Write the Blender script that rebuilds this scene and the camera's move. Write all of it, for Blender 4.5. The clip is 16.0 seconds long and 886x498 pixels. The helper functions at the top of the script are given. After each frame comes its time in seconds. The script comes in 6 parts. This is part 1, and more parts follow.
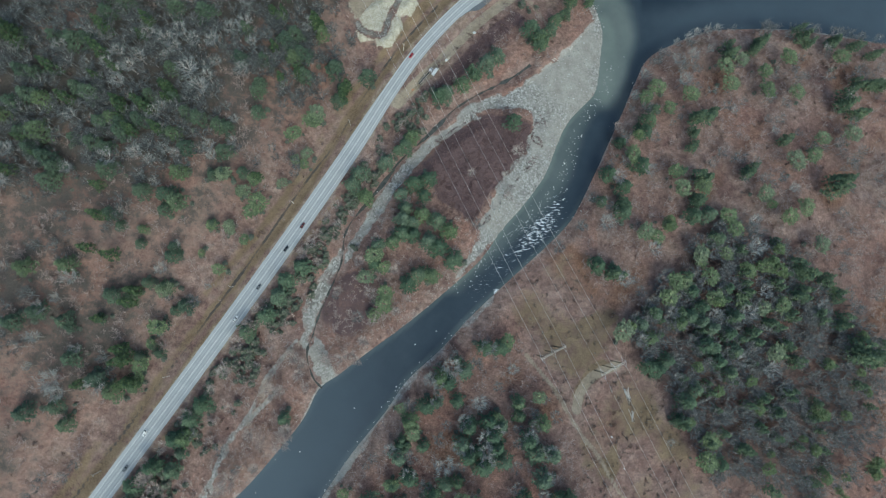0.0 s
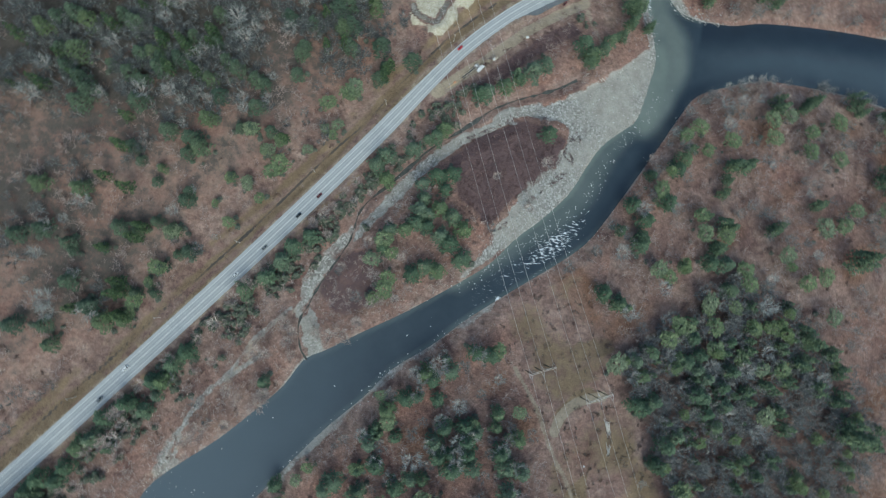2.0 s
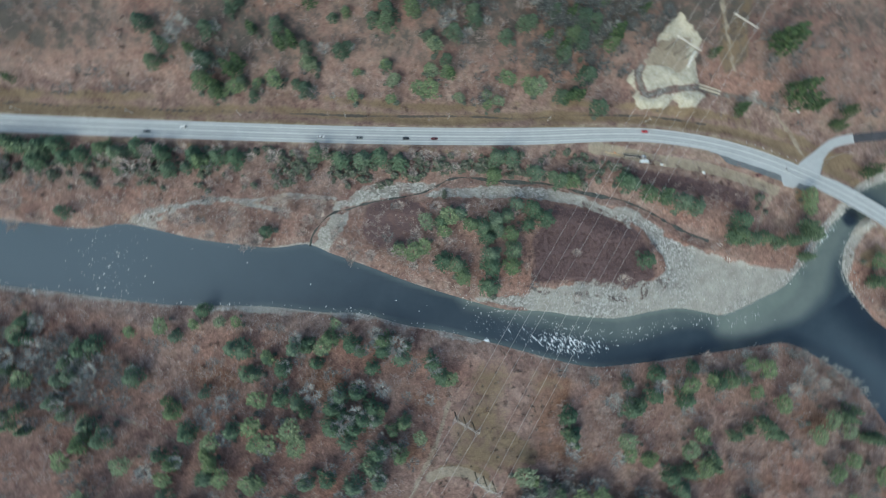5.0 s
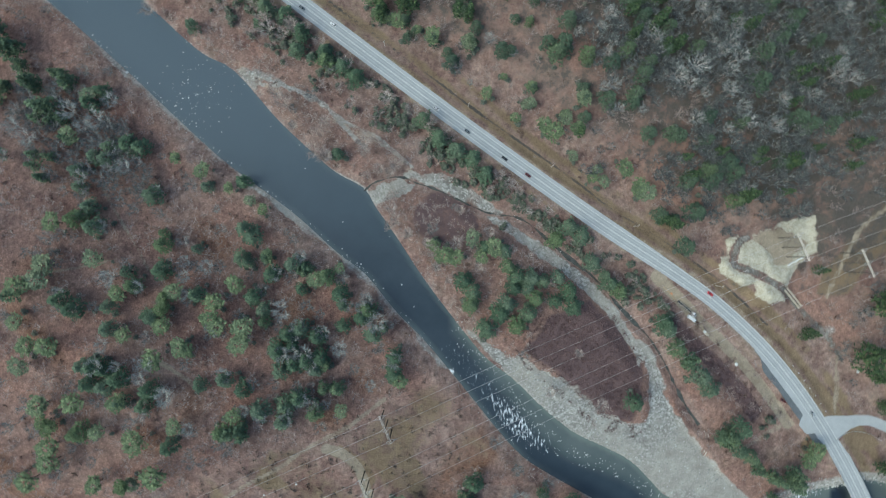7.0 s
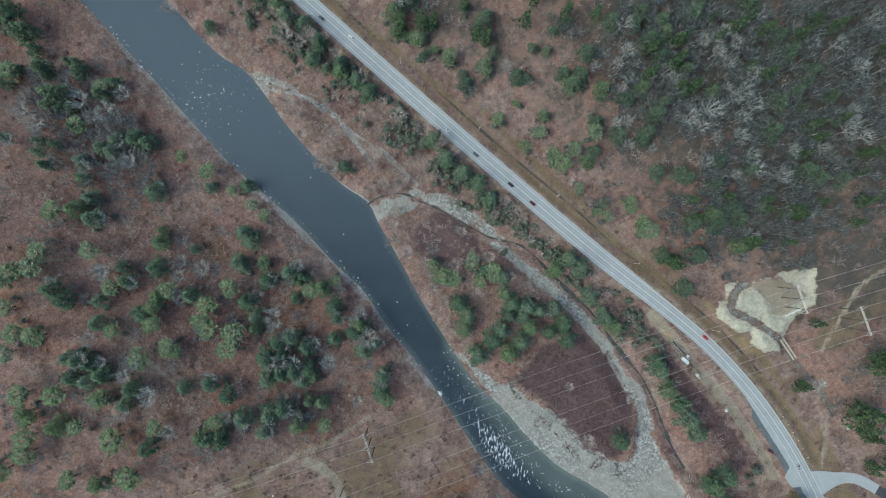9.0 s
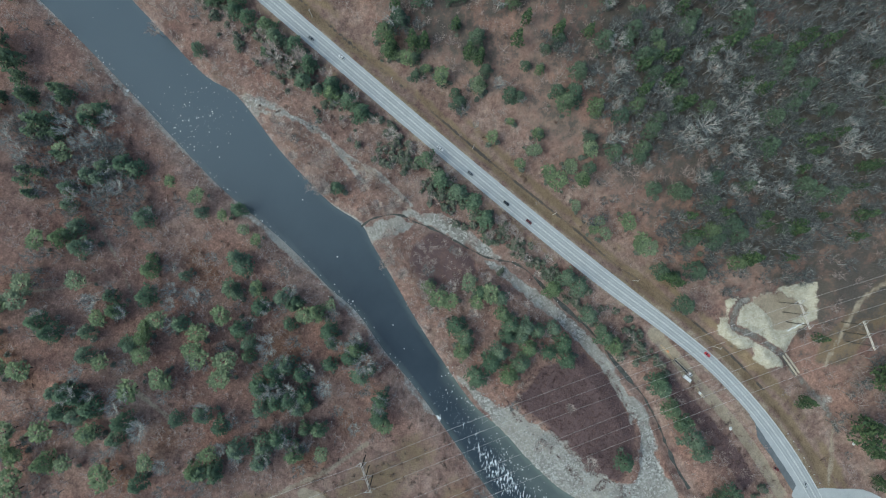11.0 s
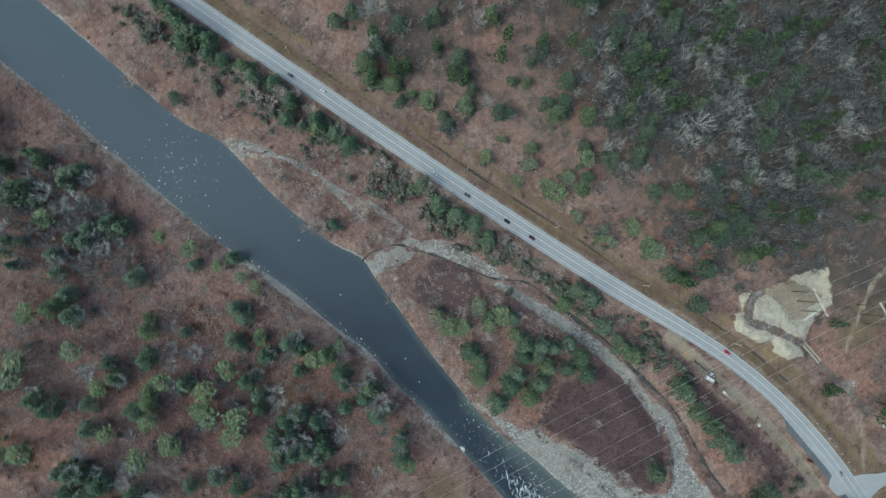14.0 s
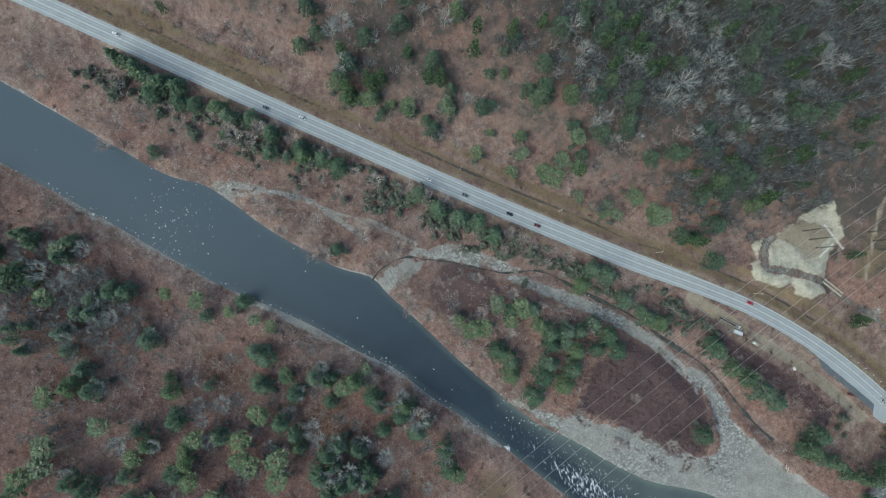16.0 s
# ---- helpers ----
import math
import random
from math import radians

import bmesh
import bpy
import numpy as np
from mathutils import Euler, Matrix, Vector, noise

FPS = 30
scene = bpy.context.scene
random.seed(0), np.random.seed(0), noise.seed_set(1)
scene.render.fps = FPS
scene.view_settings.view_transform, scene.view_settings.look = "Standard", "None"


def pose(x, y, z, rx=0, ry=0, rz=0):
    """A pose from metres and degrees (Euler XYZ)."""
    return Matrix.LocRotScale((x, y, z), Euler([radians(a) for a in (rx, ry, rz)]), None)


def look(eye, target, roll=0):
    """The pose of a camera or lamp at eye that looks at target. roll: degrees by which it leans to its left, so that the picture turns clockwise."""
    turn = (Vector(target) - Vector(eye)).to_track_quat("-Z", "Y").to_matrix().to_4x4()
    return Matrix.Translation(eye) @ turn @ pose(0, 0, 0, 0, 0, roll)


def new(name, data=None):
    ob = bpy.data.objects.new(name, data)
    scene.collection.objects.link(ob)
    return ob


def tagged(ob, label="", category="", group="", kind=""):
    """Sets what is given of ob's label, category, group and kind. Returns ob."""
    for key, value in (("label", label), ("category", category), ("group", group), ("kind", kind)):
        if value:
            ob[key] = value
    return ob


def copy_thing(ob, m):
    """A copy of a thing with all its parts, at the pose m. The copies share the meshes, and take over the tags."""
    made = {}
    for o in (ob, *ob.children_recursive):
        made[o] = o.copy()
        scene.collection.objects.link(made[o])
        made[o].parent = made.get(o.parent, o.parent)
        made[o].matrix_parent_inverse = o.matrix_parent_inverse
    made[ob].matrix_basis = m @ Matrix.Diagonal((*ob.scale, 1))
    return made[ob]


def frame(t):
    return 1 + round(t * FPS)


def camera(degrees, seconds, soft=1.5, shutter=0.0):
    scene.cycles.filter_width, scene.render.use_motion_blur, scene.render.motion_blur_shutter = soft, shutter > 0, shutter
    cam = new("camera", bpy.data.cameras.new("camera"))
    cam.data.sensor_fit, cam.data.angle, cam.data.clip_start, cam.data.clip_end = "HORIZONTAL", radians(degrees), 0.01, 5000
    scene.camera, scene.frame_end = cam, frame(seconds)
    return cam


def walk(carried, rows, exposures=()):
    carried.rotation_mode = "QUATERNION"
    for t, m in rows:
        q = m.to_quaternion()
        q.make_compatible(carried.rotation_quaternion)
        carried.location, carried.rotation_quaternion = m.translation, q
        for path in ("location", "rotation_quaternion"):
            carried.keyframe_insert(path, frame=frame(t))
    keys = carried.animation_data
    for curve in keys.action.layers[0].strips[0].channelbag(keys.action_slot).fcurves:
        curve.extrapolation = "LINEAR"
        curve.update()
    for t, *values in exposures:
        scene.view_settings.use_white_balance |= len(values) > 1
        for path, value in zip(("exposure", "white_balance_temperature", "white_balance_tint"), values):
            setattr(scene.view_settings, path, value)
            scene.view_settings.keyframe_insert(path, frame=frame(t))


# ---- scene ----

# Camera: a drone over the valley, looking almost straight down
cam = camera(83.86, 16.0, 1.12, 0.8)
PATH = [
    (0.0, 1.85, -0.55, 365.43, 7.385, -4.674, -0.639),
    (0.5, 1.53, -0.34, 364.46, 7.025, -4.821, 1.892),
    (1.0, 1.17, -0.13, 363.48, 6.757, -4.944, 3.609),
    (1.5, 0.71, 0.07, 362.51, 6.382, -5.045, 6.584),
    (2.0, 0.11, 0.23, 361.54, 5.920, -5.131, 10.726),
    (2.5, -0.63, 0.34, 360.59, 5.390, -5.227, 15.553),
    (3.0, -1.51, 0.42, 359.62, 4.705, -5.214, 22.030),
    (3.5, -2.50, 0.44, 358.64, 3.766, -5.006, 31.330),
    (4.0, -3.57, 0.41, 357.63, 3.004, -4.711, 39.595),
    (4.2, -4.02, 0.39, 357.24, 2.673, -4.562, 42.921),
    (6.3, -10.31, -0.93, 354.41, 0.469, -1.850, 82.071),
    (6.5, -11.07, -1.07, 354.30, 0.393, -1.474, 86.514),
    (7.0, -13.01, -1.40, 354.03, 0.380, -1.081, 92.244),
    (7.5, -15.02, -1.71, 353.76, 0.555, -0.975, 95.081),
    (8.0, -17.10, -2.01, 353.42, 0.785, -1.048, 96.378),
    (8.5, -19.23, -2.31, 352.97, 1.055, -1.164, 97.037),
    (9.0, -21.40, -2.60, 352.38, 1.311, -1.313, 97.087),
    (11.5, -33.49, -4.75, 344.80, 2.351, -1.928, 95.778),
    (12.0, -35.44, -6.14, 343.30, 2.574, -2.052, 95.822),
    (12.5, -37.32, -7.65, 341.84, 2.807, -2.213, 95.208),
    (13.0, -39.14, -9.34, 340.51, 3.082, -2.406, 93.610),
    (13.5, -40.88, -11.19, 339.29, 3.295, -2.542, 92.250),
    (14.0, -42.54, -13.20, 338.16, 3.485, -2.652, 89.641),
    (14.5, -44.14, -15.33, 337.08, 3.736, -2.712, 85.906),
    (15.0, -45.69, -17.52, 336.00, 3.770, -2.625, 83.565),
    (15.5, -47.19, -19.75, 334.90, 3.802, -2.742, 80.705),
    (16.0, -48.68, -21.99, 333.77, 3.688, -2.761, 79.069),
]
walk(cam, [(t, pose(x, y, z, rx, ry, rz)) for t, x, y, z, rx, ry, rz in PATH], [(t, stops, 5800, -9) for t, stops in ((0.0, 0.60), (2.5, 0.59), (4.0, 0.69), (6.5, 0.72), (8.0, 0.68), (9.0, 0.62), (11.5, 0.58), (12.5, 0.52), (14.0, 0.47), (16.0, 0.47))])

# World: an overcast sky with a broad, weak sun
world = bpy.data.worlds.new("overcast_sky")
world.use_nodes = True
scene.world = world
wn = world.node_tree.nodes
sky = wn.new("ShaderNodeTexSky")
sky.sky_type, sky.sun_disc = "NISHITA", False
sky.sun_elevation, sky.sun_rotation = radians(42), radians(160)
sky.air_density, sky.dust_density, sky.ozone_density = 1.0, 4.0, 1.0
world.node_tree.links.new(sky.outputs[0], wn["Background"].inputs[0])
wn["Background"].inputs[1].default_value = 0.115
sun_data = bpy.data.lights.new("sun", "SUN")
sun_data.energy, sun_data.angle, sun_data.color = 0.6, radians(40), (1.0, 0.97, 0.94)
sun = new("sun", sun_data)
sun.matrix_world = look((60, -160, 200), (0, 0, 0))


# ---------------------------------------------------------------- materials
def material(name, rough=0.9, spec=0.3):
    mat = bpy.data.materials.new(name)
    mat.use_nodes = True
    bsdf = mat.node_tree.nodes["Principled BSDF"]
    bsdf.inputs["Roughness"].default_value = rough
    bsdf.inputs["Specular IOR Level"].default_value = spec
    return mat, mat.node_tree.nodes, mat.node_tree.links, bsdf


def noise_tex(n, l, scale, detail=4.0, rough=0.6, where=None):
    tex = n.new("ShaderNodeTexNoise")
    tex.inputs["Scale"].default_value = scale
    tex.inputs["Detail"].default_value = detail
    tex.inputs["Roughness"].default_value = rough
    if where is None:
        where = n.new("ShaderNodeNewGeometry").outputs["Position"]
    l.new(where, tex.inputs["Vector"])
    return tex.outputs["Fac"]


def ramp(n, l, fac, stops):
    r = n.new("ShaderNodeValToRGB")
    el = r.color_ramp.elements
    while len(el) < len(stops):
        el.new(0.5)
    for e, (p, c) in zip(el, stops):
        e.position, e.color = p, (*c, 1.0) if len(c) == 3 else c
    l.new(fac, r.inputs[0])
    return r.outputs[0]


def mix(n, l, fac, a, b, mode="MIX"):
    m = n.new("ShaderNodeMix")
    m.data_type, m.blend_type = "RGBA", mode
    for sock, v in ((m.inputs[0], fac), (m.inputs[6], a), (m.inputs[7], b)):
        if isinstance(v, (int, float)):
            sock.default_value = v
        elif isinstance(v, tuple):
            sock.default_value = (*v, 1.0)
        else:
            l.new(v, sock)
    return m.outputs[2]


def calc(n, l, op, a, b=0.0, clamp=False):
    m = n.new("ShaderNodeMath")
    m.operation, m.use_clamp = op, clamp
    for sock, v in zip(m.inputs, (a, b)):
        if isinstance(v, (int, float)):
            sock.default_value = v
        else:
            l.new(v, sock)
    return m.outputs[0]


def bump(n, l, bsdf, height, strength=0.4, distance=0.3):
    b = n.new("ShaderNodeBump")
    b.inputs["Strength"].default_value = strength
    b.inputs["Distance"].default_value = distance
    l.new(height, b.inputs["Height"])
    l.new(b.outputs[0], bsdf.inputs["Normal"])


def simple(name, a, b, scale=1.0, rough=0.85, spec=0.3, metal=0.0, bumpy=0.2):
    """A two-tone worn surface."""
    mat, n, l, bsdf = material(name, rough, spec)
    where = n.new("ShaderNodeTexCoord").outputs["Object"]
    f = noise_tex(n, l, scale, 5.0, 0.65, where)
    l.new(ramp(n, l, f, [(0.3, a), (0.7, b)]), bsdf.inputs["Base Color"])
    bsdf.inputs["Metallic"].default_value = metal
    if bumpy:
        bump(n, l, bsdf, noise_tex(n, l, scale * 6, 3.0, 0.6, where), bumpy, 0.02)
    return mat


def varied(name, colours, rough=0.85, spec=0.2, islands=False, sprays=False):
    """Foliage, bark, stone: a tone of its own for each object or each loose piece, with fine mottling."""
    mat, n, l, bsdf = material(name, rough, spec)
    geo = n.new("ShaderNodeNewGeometry")
    pick = geo.outputs["Random Per Island"] if islands else n.new("ShaderNodeObjectInfo").outputs["Random"]
    stops = [(i / max(1, len(colours) - 1), c) for i, c in enumerate(colours)]
    tone = ramp(n, l, pick, stops)
    f = noise_tex(n, l, 0.9, 4.0, 0.7, geo.outputs["Position"])
    shade = ramp(n, l, f, [(0.25, (0.55, 0.55, 0.55)), (0.75, (1.25, 1.25, 1.25))])
    tone = mix(n, l, 1.0, tone, shade, "MULTIPLY")
    if sprays:
        tip = ramp(n, l, geo.outputs["Random Per Island"], [(0.0, (0.75, 0.76, 0.78)), (0.6, (1.0, 1.0, 1.0)), (1.0, (1.35, 1.33, 1.28))])
        tone = mix(n, l, 1.0, tone, tip, "MULTIPLY")
    l.new(tone, bsdf.inputs["Base Color"])
    return mat


def ground_material():
    mat, n, l, bsdf = material("forest_floor", 0.95, 0.1)
    geo = n.new("ShaderNodeNewGeometry").outputs["Position"]
    big = noise_tex(n, l, 0.018, 5.0, 0.6, geo)
    mid = noise_tex(n, l, 0.11, 6.0, 0.7, geo)
    fine = noise_tex(n, l, 0.9, 6.0, 0.75, geo)
    litter = ramp(n, l, mid, [(0.28, (0.142, 0.094, 0.079)), (0.45, (0.236, 0.162, 0.138)), (0.60, (0.325, 0.240, 0.206)), (0.78, (0.405, 0.330, 0.293))])
    russet = ramp(n, l, fine, [(0.3, (0.210, 0.115, 0.090)), (0.7, (0.370, 0.220, 0.174))])
    rusty = ramp(n, l, fine, [(0.3, (0.150, 0.080, 0.052)), (0.7, (0.260, 0.150, 0.100))])
    base = mix(n, l, ramp(n, l, big, [(0.50, (0, 0, 0)), (0.72, (0.35, 0.35, 0.35))]), litter, russet)
    drift = noise_tex(n, l, 0.034, 5.0, 0.65, geo)
    base = mix(n, l, ramp(n, l, drift, [(0.52, (0, 0, 0)), (0.66, (0.7, 0.7, 0.7))]), base, ramp(n, l, mid, [(0.3, (0.088, 0.052, 0.050)), (0.7, (0.165, 0.100, 0.092))]))
    base = mix(n, l, ramp(n, l, drift, [(0.30, (0.65, 0.65, 0.65)), (0.44, (0, 0, 0))]), base, ramp(n, l, mid, [(0.3, (0.180, 0.138, 0.108)), (0.7, (0.320, 0.255, 0.205))]))
    three = n.new("ShaderNodeVertexColor")
    three.layer_name = "cover_three"

    def split_red(node):
        parts = n.new("ShaderNodeSeparateColor")
        l.new(node.outputs[0], parts.inputs[0])
        return parts.outputs[0]

    ragged = calc(n, l, "MULTIPLY", split_red(three), ramp(n, l, mid, [(0.32, (0.25, 0.25, 0.25)), (0.6, (1, 1, 1))]))
    base = mix(n, l, ragged, base, russet)
    split = n.new("ShaderNodeSeparateColor")
    l.new(three.outputs[0], split.inputs[0])
    base = mix(n, l, split.outputs[1], base, rusty)
    clot = noise_tex(n, l, 0.33, 4.0, 0.65, geo)
    base = mix(n, l, 1.0, base, ramp(n, l, clot, [(0.34, (0.74, 0.74, 0.75)), (0.66, (1.24, 1.22, 1.20))]), "MULTIPLY")
    speck = ramp(n, l, fine, [(0.3, (0.62, 0.62, 0.62)), (0.7, (1.25, 1.25, 1.25))])
    base = mix(n, l, 1.0, base, speck, "MULTIPLY")
    one = n.new("ShaderNodeVertexColor")
    one.layer_name = "cover"
    two = n.new("ShaderNodeVertexColor")
    two.layer_name = "cover_two"
    s1, s2 = n.new("ShaderNodeSeparateColor"), n.new("ShaderNodeSeparateColor")
    l.new(one.outputs[0], s1.inputs[0])
    l.new(two.outputs[0], s2.inputs[0])

    def worn(mask, soft=0.5):
        """A mask with a ragged edge."""
        edge = calc(n, l, "MULTIPLY", calc(n, l, "SUBTRACT", mid, 0.5), soft * 2.2)
        edge2 = calc(n, l, "MULTIPLY", calc(n, l, "SUBTRACT", fine, 0.5), soft * 1.2)
        s = calc(n, l, "ADD", calc(n, l, "ADD", mask, edge), edge2)
        return calc(n, l, "MULTIPLY", calc(n, l, "SUBTRACT", s, 0.35), 3.3, True)

    brush = ramp(n, l, fine, [(0.3, (0.100, 0.065, 0.066)), (0.7, (0.165, 0.115, 0.112))])
    base = mix(n, l, worn(s1.outputs[2]), base, brush)
    grass = ramp(n, l, mid, [(0.3, (0.160, 0.114, 0.074)), (0.7, (0.275, 0.204, 0.133))])
    base = mix(n, l, worn(s1.outputs[1]), base, mix(n, l, 1.0, grass, speck, "MULTIPLY"))
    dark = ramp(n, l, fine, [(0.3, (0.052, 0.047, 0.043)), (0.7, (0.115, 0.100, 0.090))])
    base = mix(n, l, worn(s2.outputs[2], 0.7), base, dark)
    stone = n.new("ShaderNodeTexVoronoi")
    stone.inputs["Scale"].default_value = 0.85
    l.new(geo, stone.inputs["Vector"])
    cobble = ramp(n, l, stone.outputs["Color"], [(0.1, (0.172, 0.163, 0.148)), (0.55, (0.305, 0.293, 0.272)), (0.9, (0.505, 0.49, 0.462))])
    silt = ramp(n, l, mid, [(0.3, (0.265, 0.244, 0.213)), (0.7, (0.44, 0.418, 0.378))])
    silt = mix(n, l, 0.6, silt, speck, "MULTIPLY")
    gravel = mix(n, l, ramp(n, l, big, [(0.42, (0.1, 0.1, 0.1)), (0.56, (1, 1, 1))]), silt, cobble)
    base = mix(n, l, worn(s1.outputs[0], 0.35), base, gravel)
    sand = ramp(n, l, clot, [(0.32, (0.37, 0.338, 0.262)), (0.5, (0.47, 0.435, 0.35)), (0.68, (0.56, 0.525, 0.435))])
    sand = mix(n, l, ramp(n, l, fine, [(0.36, (0.30, 0.30, 0.30)), (0.55, (0, 0, 0))]), sand, (0.28, 0.245, 0.18))
    base = mix(n, l, worn(s2.outputs[0], 0.5), base, mix(n, l, 0.35, sand, speck, "MULTIPLY"))
    dirt = ramp(n, l, mid, [(0.3, (0.235, 0.192, 0.142)), (0.7, (0.40, 0.338, 0.262))])
    base = mix(n, l, worn(s2.outputs[1], 0.4), base, mix(n, l, 0.7, dirt, speck, "MULTIPLY"))
    l.new(base, bsdf.inputs["Base Color"])
    bump(n, l, bsdf, fine, 0.9, 0.5)
    return mat


def water_material():
    mat, n, l, bsdf = material("river_water", 0.06, 0.5)
    geo = n.new("ShaderNodeNewGeometry").outputs["Position"]
    info = n.new("ShaderNodeVertexColor")
    info.layer_name = "flow_and_sheen"
    sep = n.new("ShaderNodeSeparateColor")
    l.new(info.outputs[0], sep.inputs[0])
    drift = noise_tex(n, l, 0.03, 4.0, 0.6, geo)
    deep = ramp(n, l, drift, [(0.3, (0.027, 0.038, 0.050)), (0.7, (0.040, 0.054, 0.068))])
    shoal = ramp(n, l, drift, [(0.3, (0.13, 0.155, 0.138)), (0.7, (0.185, 0.208, 0.185))])
    col = mix(n, l, sep.outputs[1], deep, shoal)
    # near-black mix: tree reflections put into the water colour, and the bridge spot
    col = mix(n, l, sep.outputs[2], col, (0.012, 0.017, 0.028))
    # sky sheen put into the colour by the layer's alpha
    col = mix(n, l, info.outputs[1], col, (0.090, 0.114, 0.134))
    turn = n.new("ShaderNodeMapping")
    turn.inputs["Rotation"].default_value = (0, 0, radians(-42))
    turn.inputs["Scale"].default_value = (0.38, 1.15, 1.0)
    l.new(geo, turn.inputs["Vector"])
    chop = noise_tex(n, l, 0.55, 5.0, 0.72, turn.outputs[0])
    foam = calc(n, l, "MULTIPLY", calc(n, l, "SUBTRACT", calc(n, l, "ADD", calc(n, l, "MULTIPLY", sep.outputs[0], 0.40), chop), 0.76), 12.0, True)
    col = mix(n, l, foam, col, (0.72, 0.75, 0.77))
    l.new(col, bsdf.inputs["Base Color"])
    l.new(calc(n, l, "ADD", calc(n, l, "MULTIPLY", foam, 0.6), 0.08), bsdf.inputs["Roughness"])
    height = calc(n, l, "ADD", noise_tex(n, l, 0.9, 3.0, 0.6, geo), calc(n, l, "MULTIPLY", calc(n, l, "MULTIPLY", chop, sep.outputs[0]), 4.0))
    bump(n, l, bsdf, height, 0.35, 0.15)
    return mat


def asphalt_material(name, a, b):
    mat, n, l, bsdf = material(name, 0.8, 0.35)
    geo = n.new("ShaderNodeNewGeometry").outputs["Position"]
    f = noise_tex(n, l, 0.15, 6.0, 0.7, geo)
    col = ramp(n, l, f, [(0.3, a), (0.7, b)])
    grain = ramp(n, l, noise_tex(n, l, 3.0, 4.0, 0.7, geo), [(0.3, (0.85, 0.85, 0.85)), (0.7, (1.12, 1.12, 1.12))])
    l.new(mix(n, l, 1.0, col, grain, "MULTIPLY"), bsdf.inputs["Base Color"])
    return mat


M_GROUND = ground_material()
M_WATER = water_material()
M_CREEK = simple("creek_water", (0.040, 0.042, 0.038), (0.11, 0.112, 0.098), 0.35, 0.15, 0.5, 0.0, 0.05)
M_ROAD = asphalt_material("worn_asphalt", (0.36, 0.37, 0.375), (0.44, 0.45, 0.455))
M_ROAD_DARK = asphalt_material("fresh_asphalt", (0.050, 0.050, 0.058), (0.085, 0.085, 0.095))
M_ROAD_OLD = asphalt_material("stained_asphalt", (0.105, 0.115, 0.125), (0.17, 0.18, 0.19))
M_TRACK = asphalt_material("polished_asphalt", (0.31, 0.32, 0.325), (0.375, 0.385, 0.39))
M_LINE = simple("line_paint", (0.55, 0.55, 0.53), (0.68, 0.68, 0.66), 2.0)
M_NEEDLES = varied("dark_needles", [(0.080, 0.122, 0.078), (0.098, 0.146, 0.088), (0.118, 0.166, 0.104), (0.138, 0.180, 0.124), (0.130, 0.176, 0.086)], sprays=True)
M_PINE = varied("pale_pine_needles", [(0.160, 0.205, 0.112), (0.190, 0.236, 0.125), (0.205, 0.240, 0.155)], sprays=True)
M_BARK = varied("bark", [(0.085, 0.070, 0.060), (0.16, 0.14, 0.125)])
M_TWIG_WARM = varied("warm_twigs", [(0.22, 0.165, 0.145), (0.34, 0.27, 0.24), (0.50, 0.43, 0.39)], islands=True)
M_TWIG_FINE = varied("fine_twigs", [(0.17, 0.18, 0.172), (0.25, 0.262, 0.25), (0.36, 0.365, 0.35)], islands=True)
M_LIMB_MANY = varied("pale_limbs", [(0.15, 0.15, 0.145), (0.25, 0.25, 0.24), (0.44, 0.44, 0.425)], islands=True)
M_TWIG = varied("bare_twigs", [(0.34, 0.29, 0.26), (0.46, 0.41, 0.37), (0.55, 0.51, 0.47)])
M_TWIG_MANY = varied("bare_wood", [(0.09, 0.09, 0.088), (0.15, 0.15, 0.146), (0.24, 0.238, 0.23)], islands=True)
M_NEEDLES_SLOPE = varied("slope_needles", [(0.042, 0.070, 0.038), (0.066, 0.102, 0.050), (0.105, 0.145, 0.062)], islands=True)
M_NEEDLES_DEEP = varied("deep_green_needles", [(0.072, 0.104, 0.074), (0.088, 0.124, 0.082), (0.106, 0.142, 0.094), (0.130, 0.168, 0.088)], sprays=True)
M_TWIG_SLOPE = varied("slope_wood", [(0.062, 0.067, 0.067), (0.105, 0.111, 0.111), (0.17, 0.177, 0.175)], islands=True)
M_NEEDLES_MANY = varied("woodland_needles", [(0.075, 0.112, 0.075), (0.112, 0.158, 0.095), (0.165, 0.210, 0.115)], islands=True)
M_SHRUB = varied("brown_brush", [(0.19, 0.125, 0.105), (0.27, 0.195, 0.17), (0.36, 0.285, 0.25)], islands=True)
M_RED_SHRUB = varied("maroon_brush", [(0.155, 0.098, 0.098), (0.20, 0.130, 0.127), (0.27, 0.190, 0.180)], islands=True)
M_SAPLING = varied("sapling_wood", [(0.25, 0.185, 0.165), (0.35, 0.275, 0.25), (0.44, 0.375, 0.345)], islands=True)
M_SCRUB = varied("pale_scrub", [(0.27, 0.20, 0.175), (0.42, 0.34, 0.295), (0.64, 0.555, 0.50)], islands=True)
M_PINE_MANY = varied("clump_pine_needles", [(0.130, 0.175, 0.085), (0.170, 0.220, 0.100), (0.195, 0.240, 0.135)], islands=True)
M_YOUNG = varied("young_needles", [(0.115, 0.135, 0.105), (0.140, 0.160, 0.125), (0.165, 0.175, 0.145)], islands=True)
M_SLASH = varied("cut_brush", [(0.09, 0.08, 0.078), (0.19, 0.155, 0.135), (0.48, 0.42, 0.36)], islands=True)
M_THICKET = varied("thicket_foliage", [(0.095, 0.110, 0.080), (0.120, 0.150, 0.100), (0.150, 0.160, 0.125), (0.19, 0.165, 0.14)], islands=True)
M_ROCK_WET = varied("wet_stone", [(0.20, 0.20, 0.20), (0.45, 0.45, 0.44), (0.78, 0.78, 0.76)], 0.5, 0.5, islands=True)
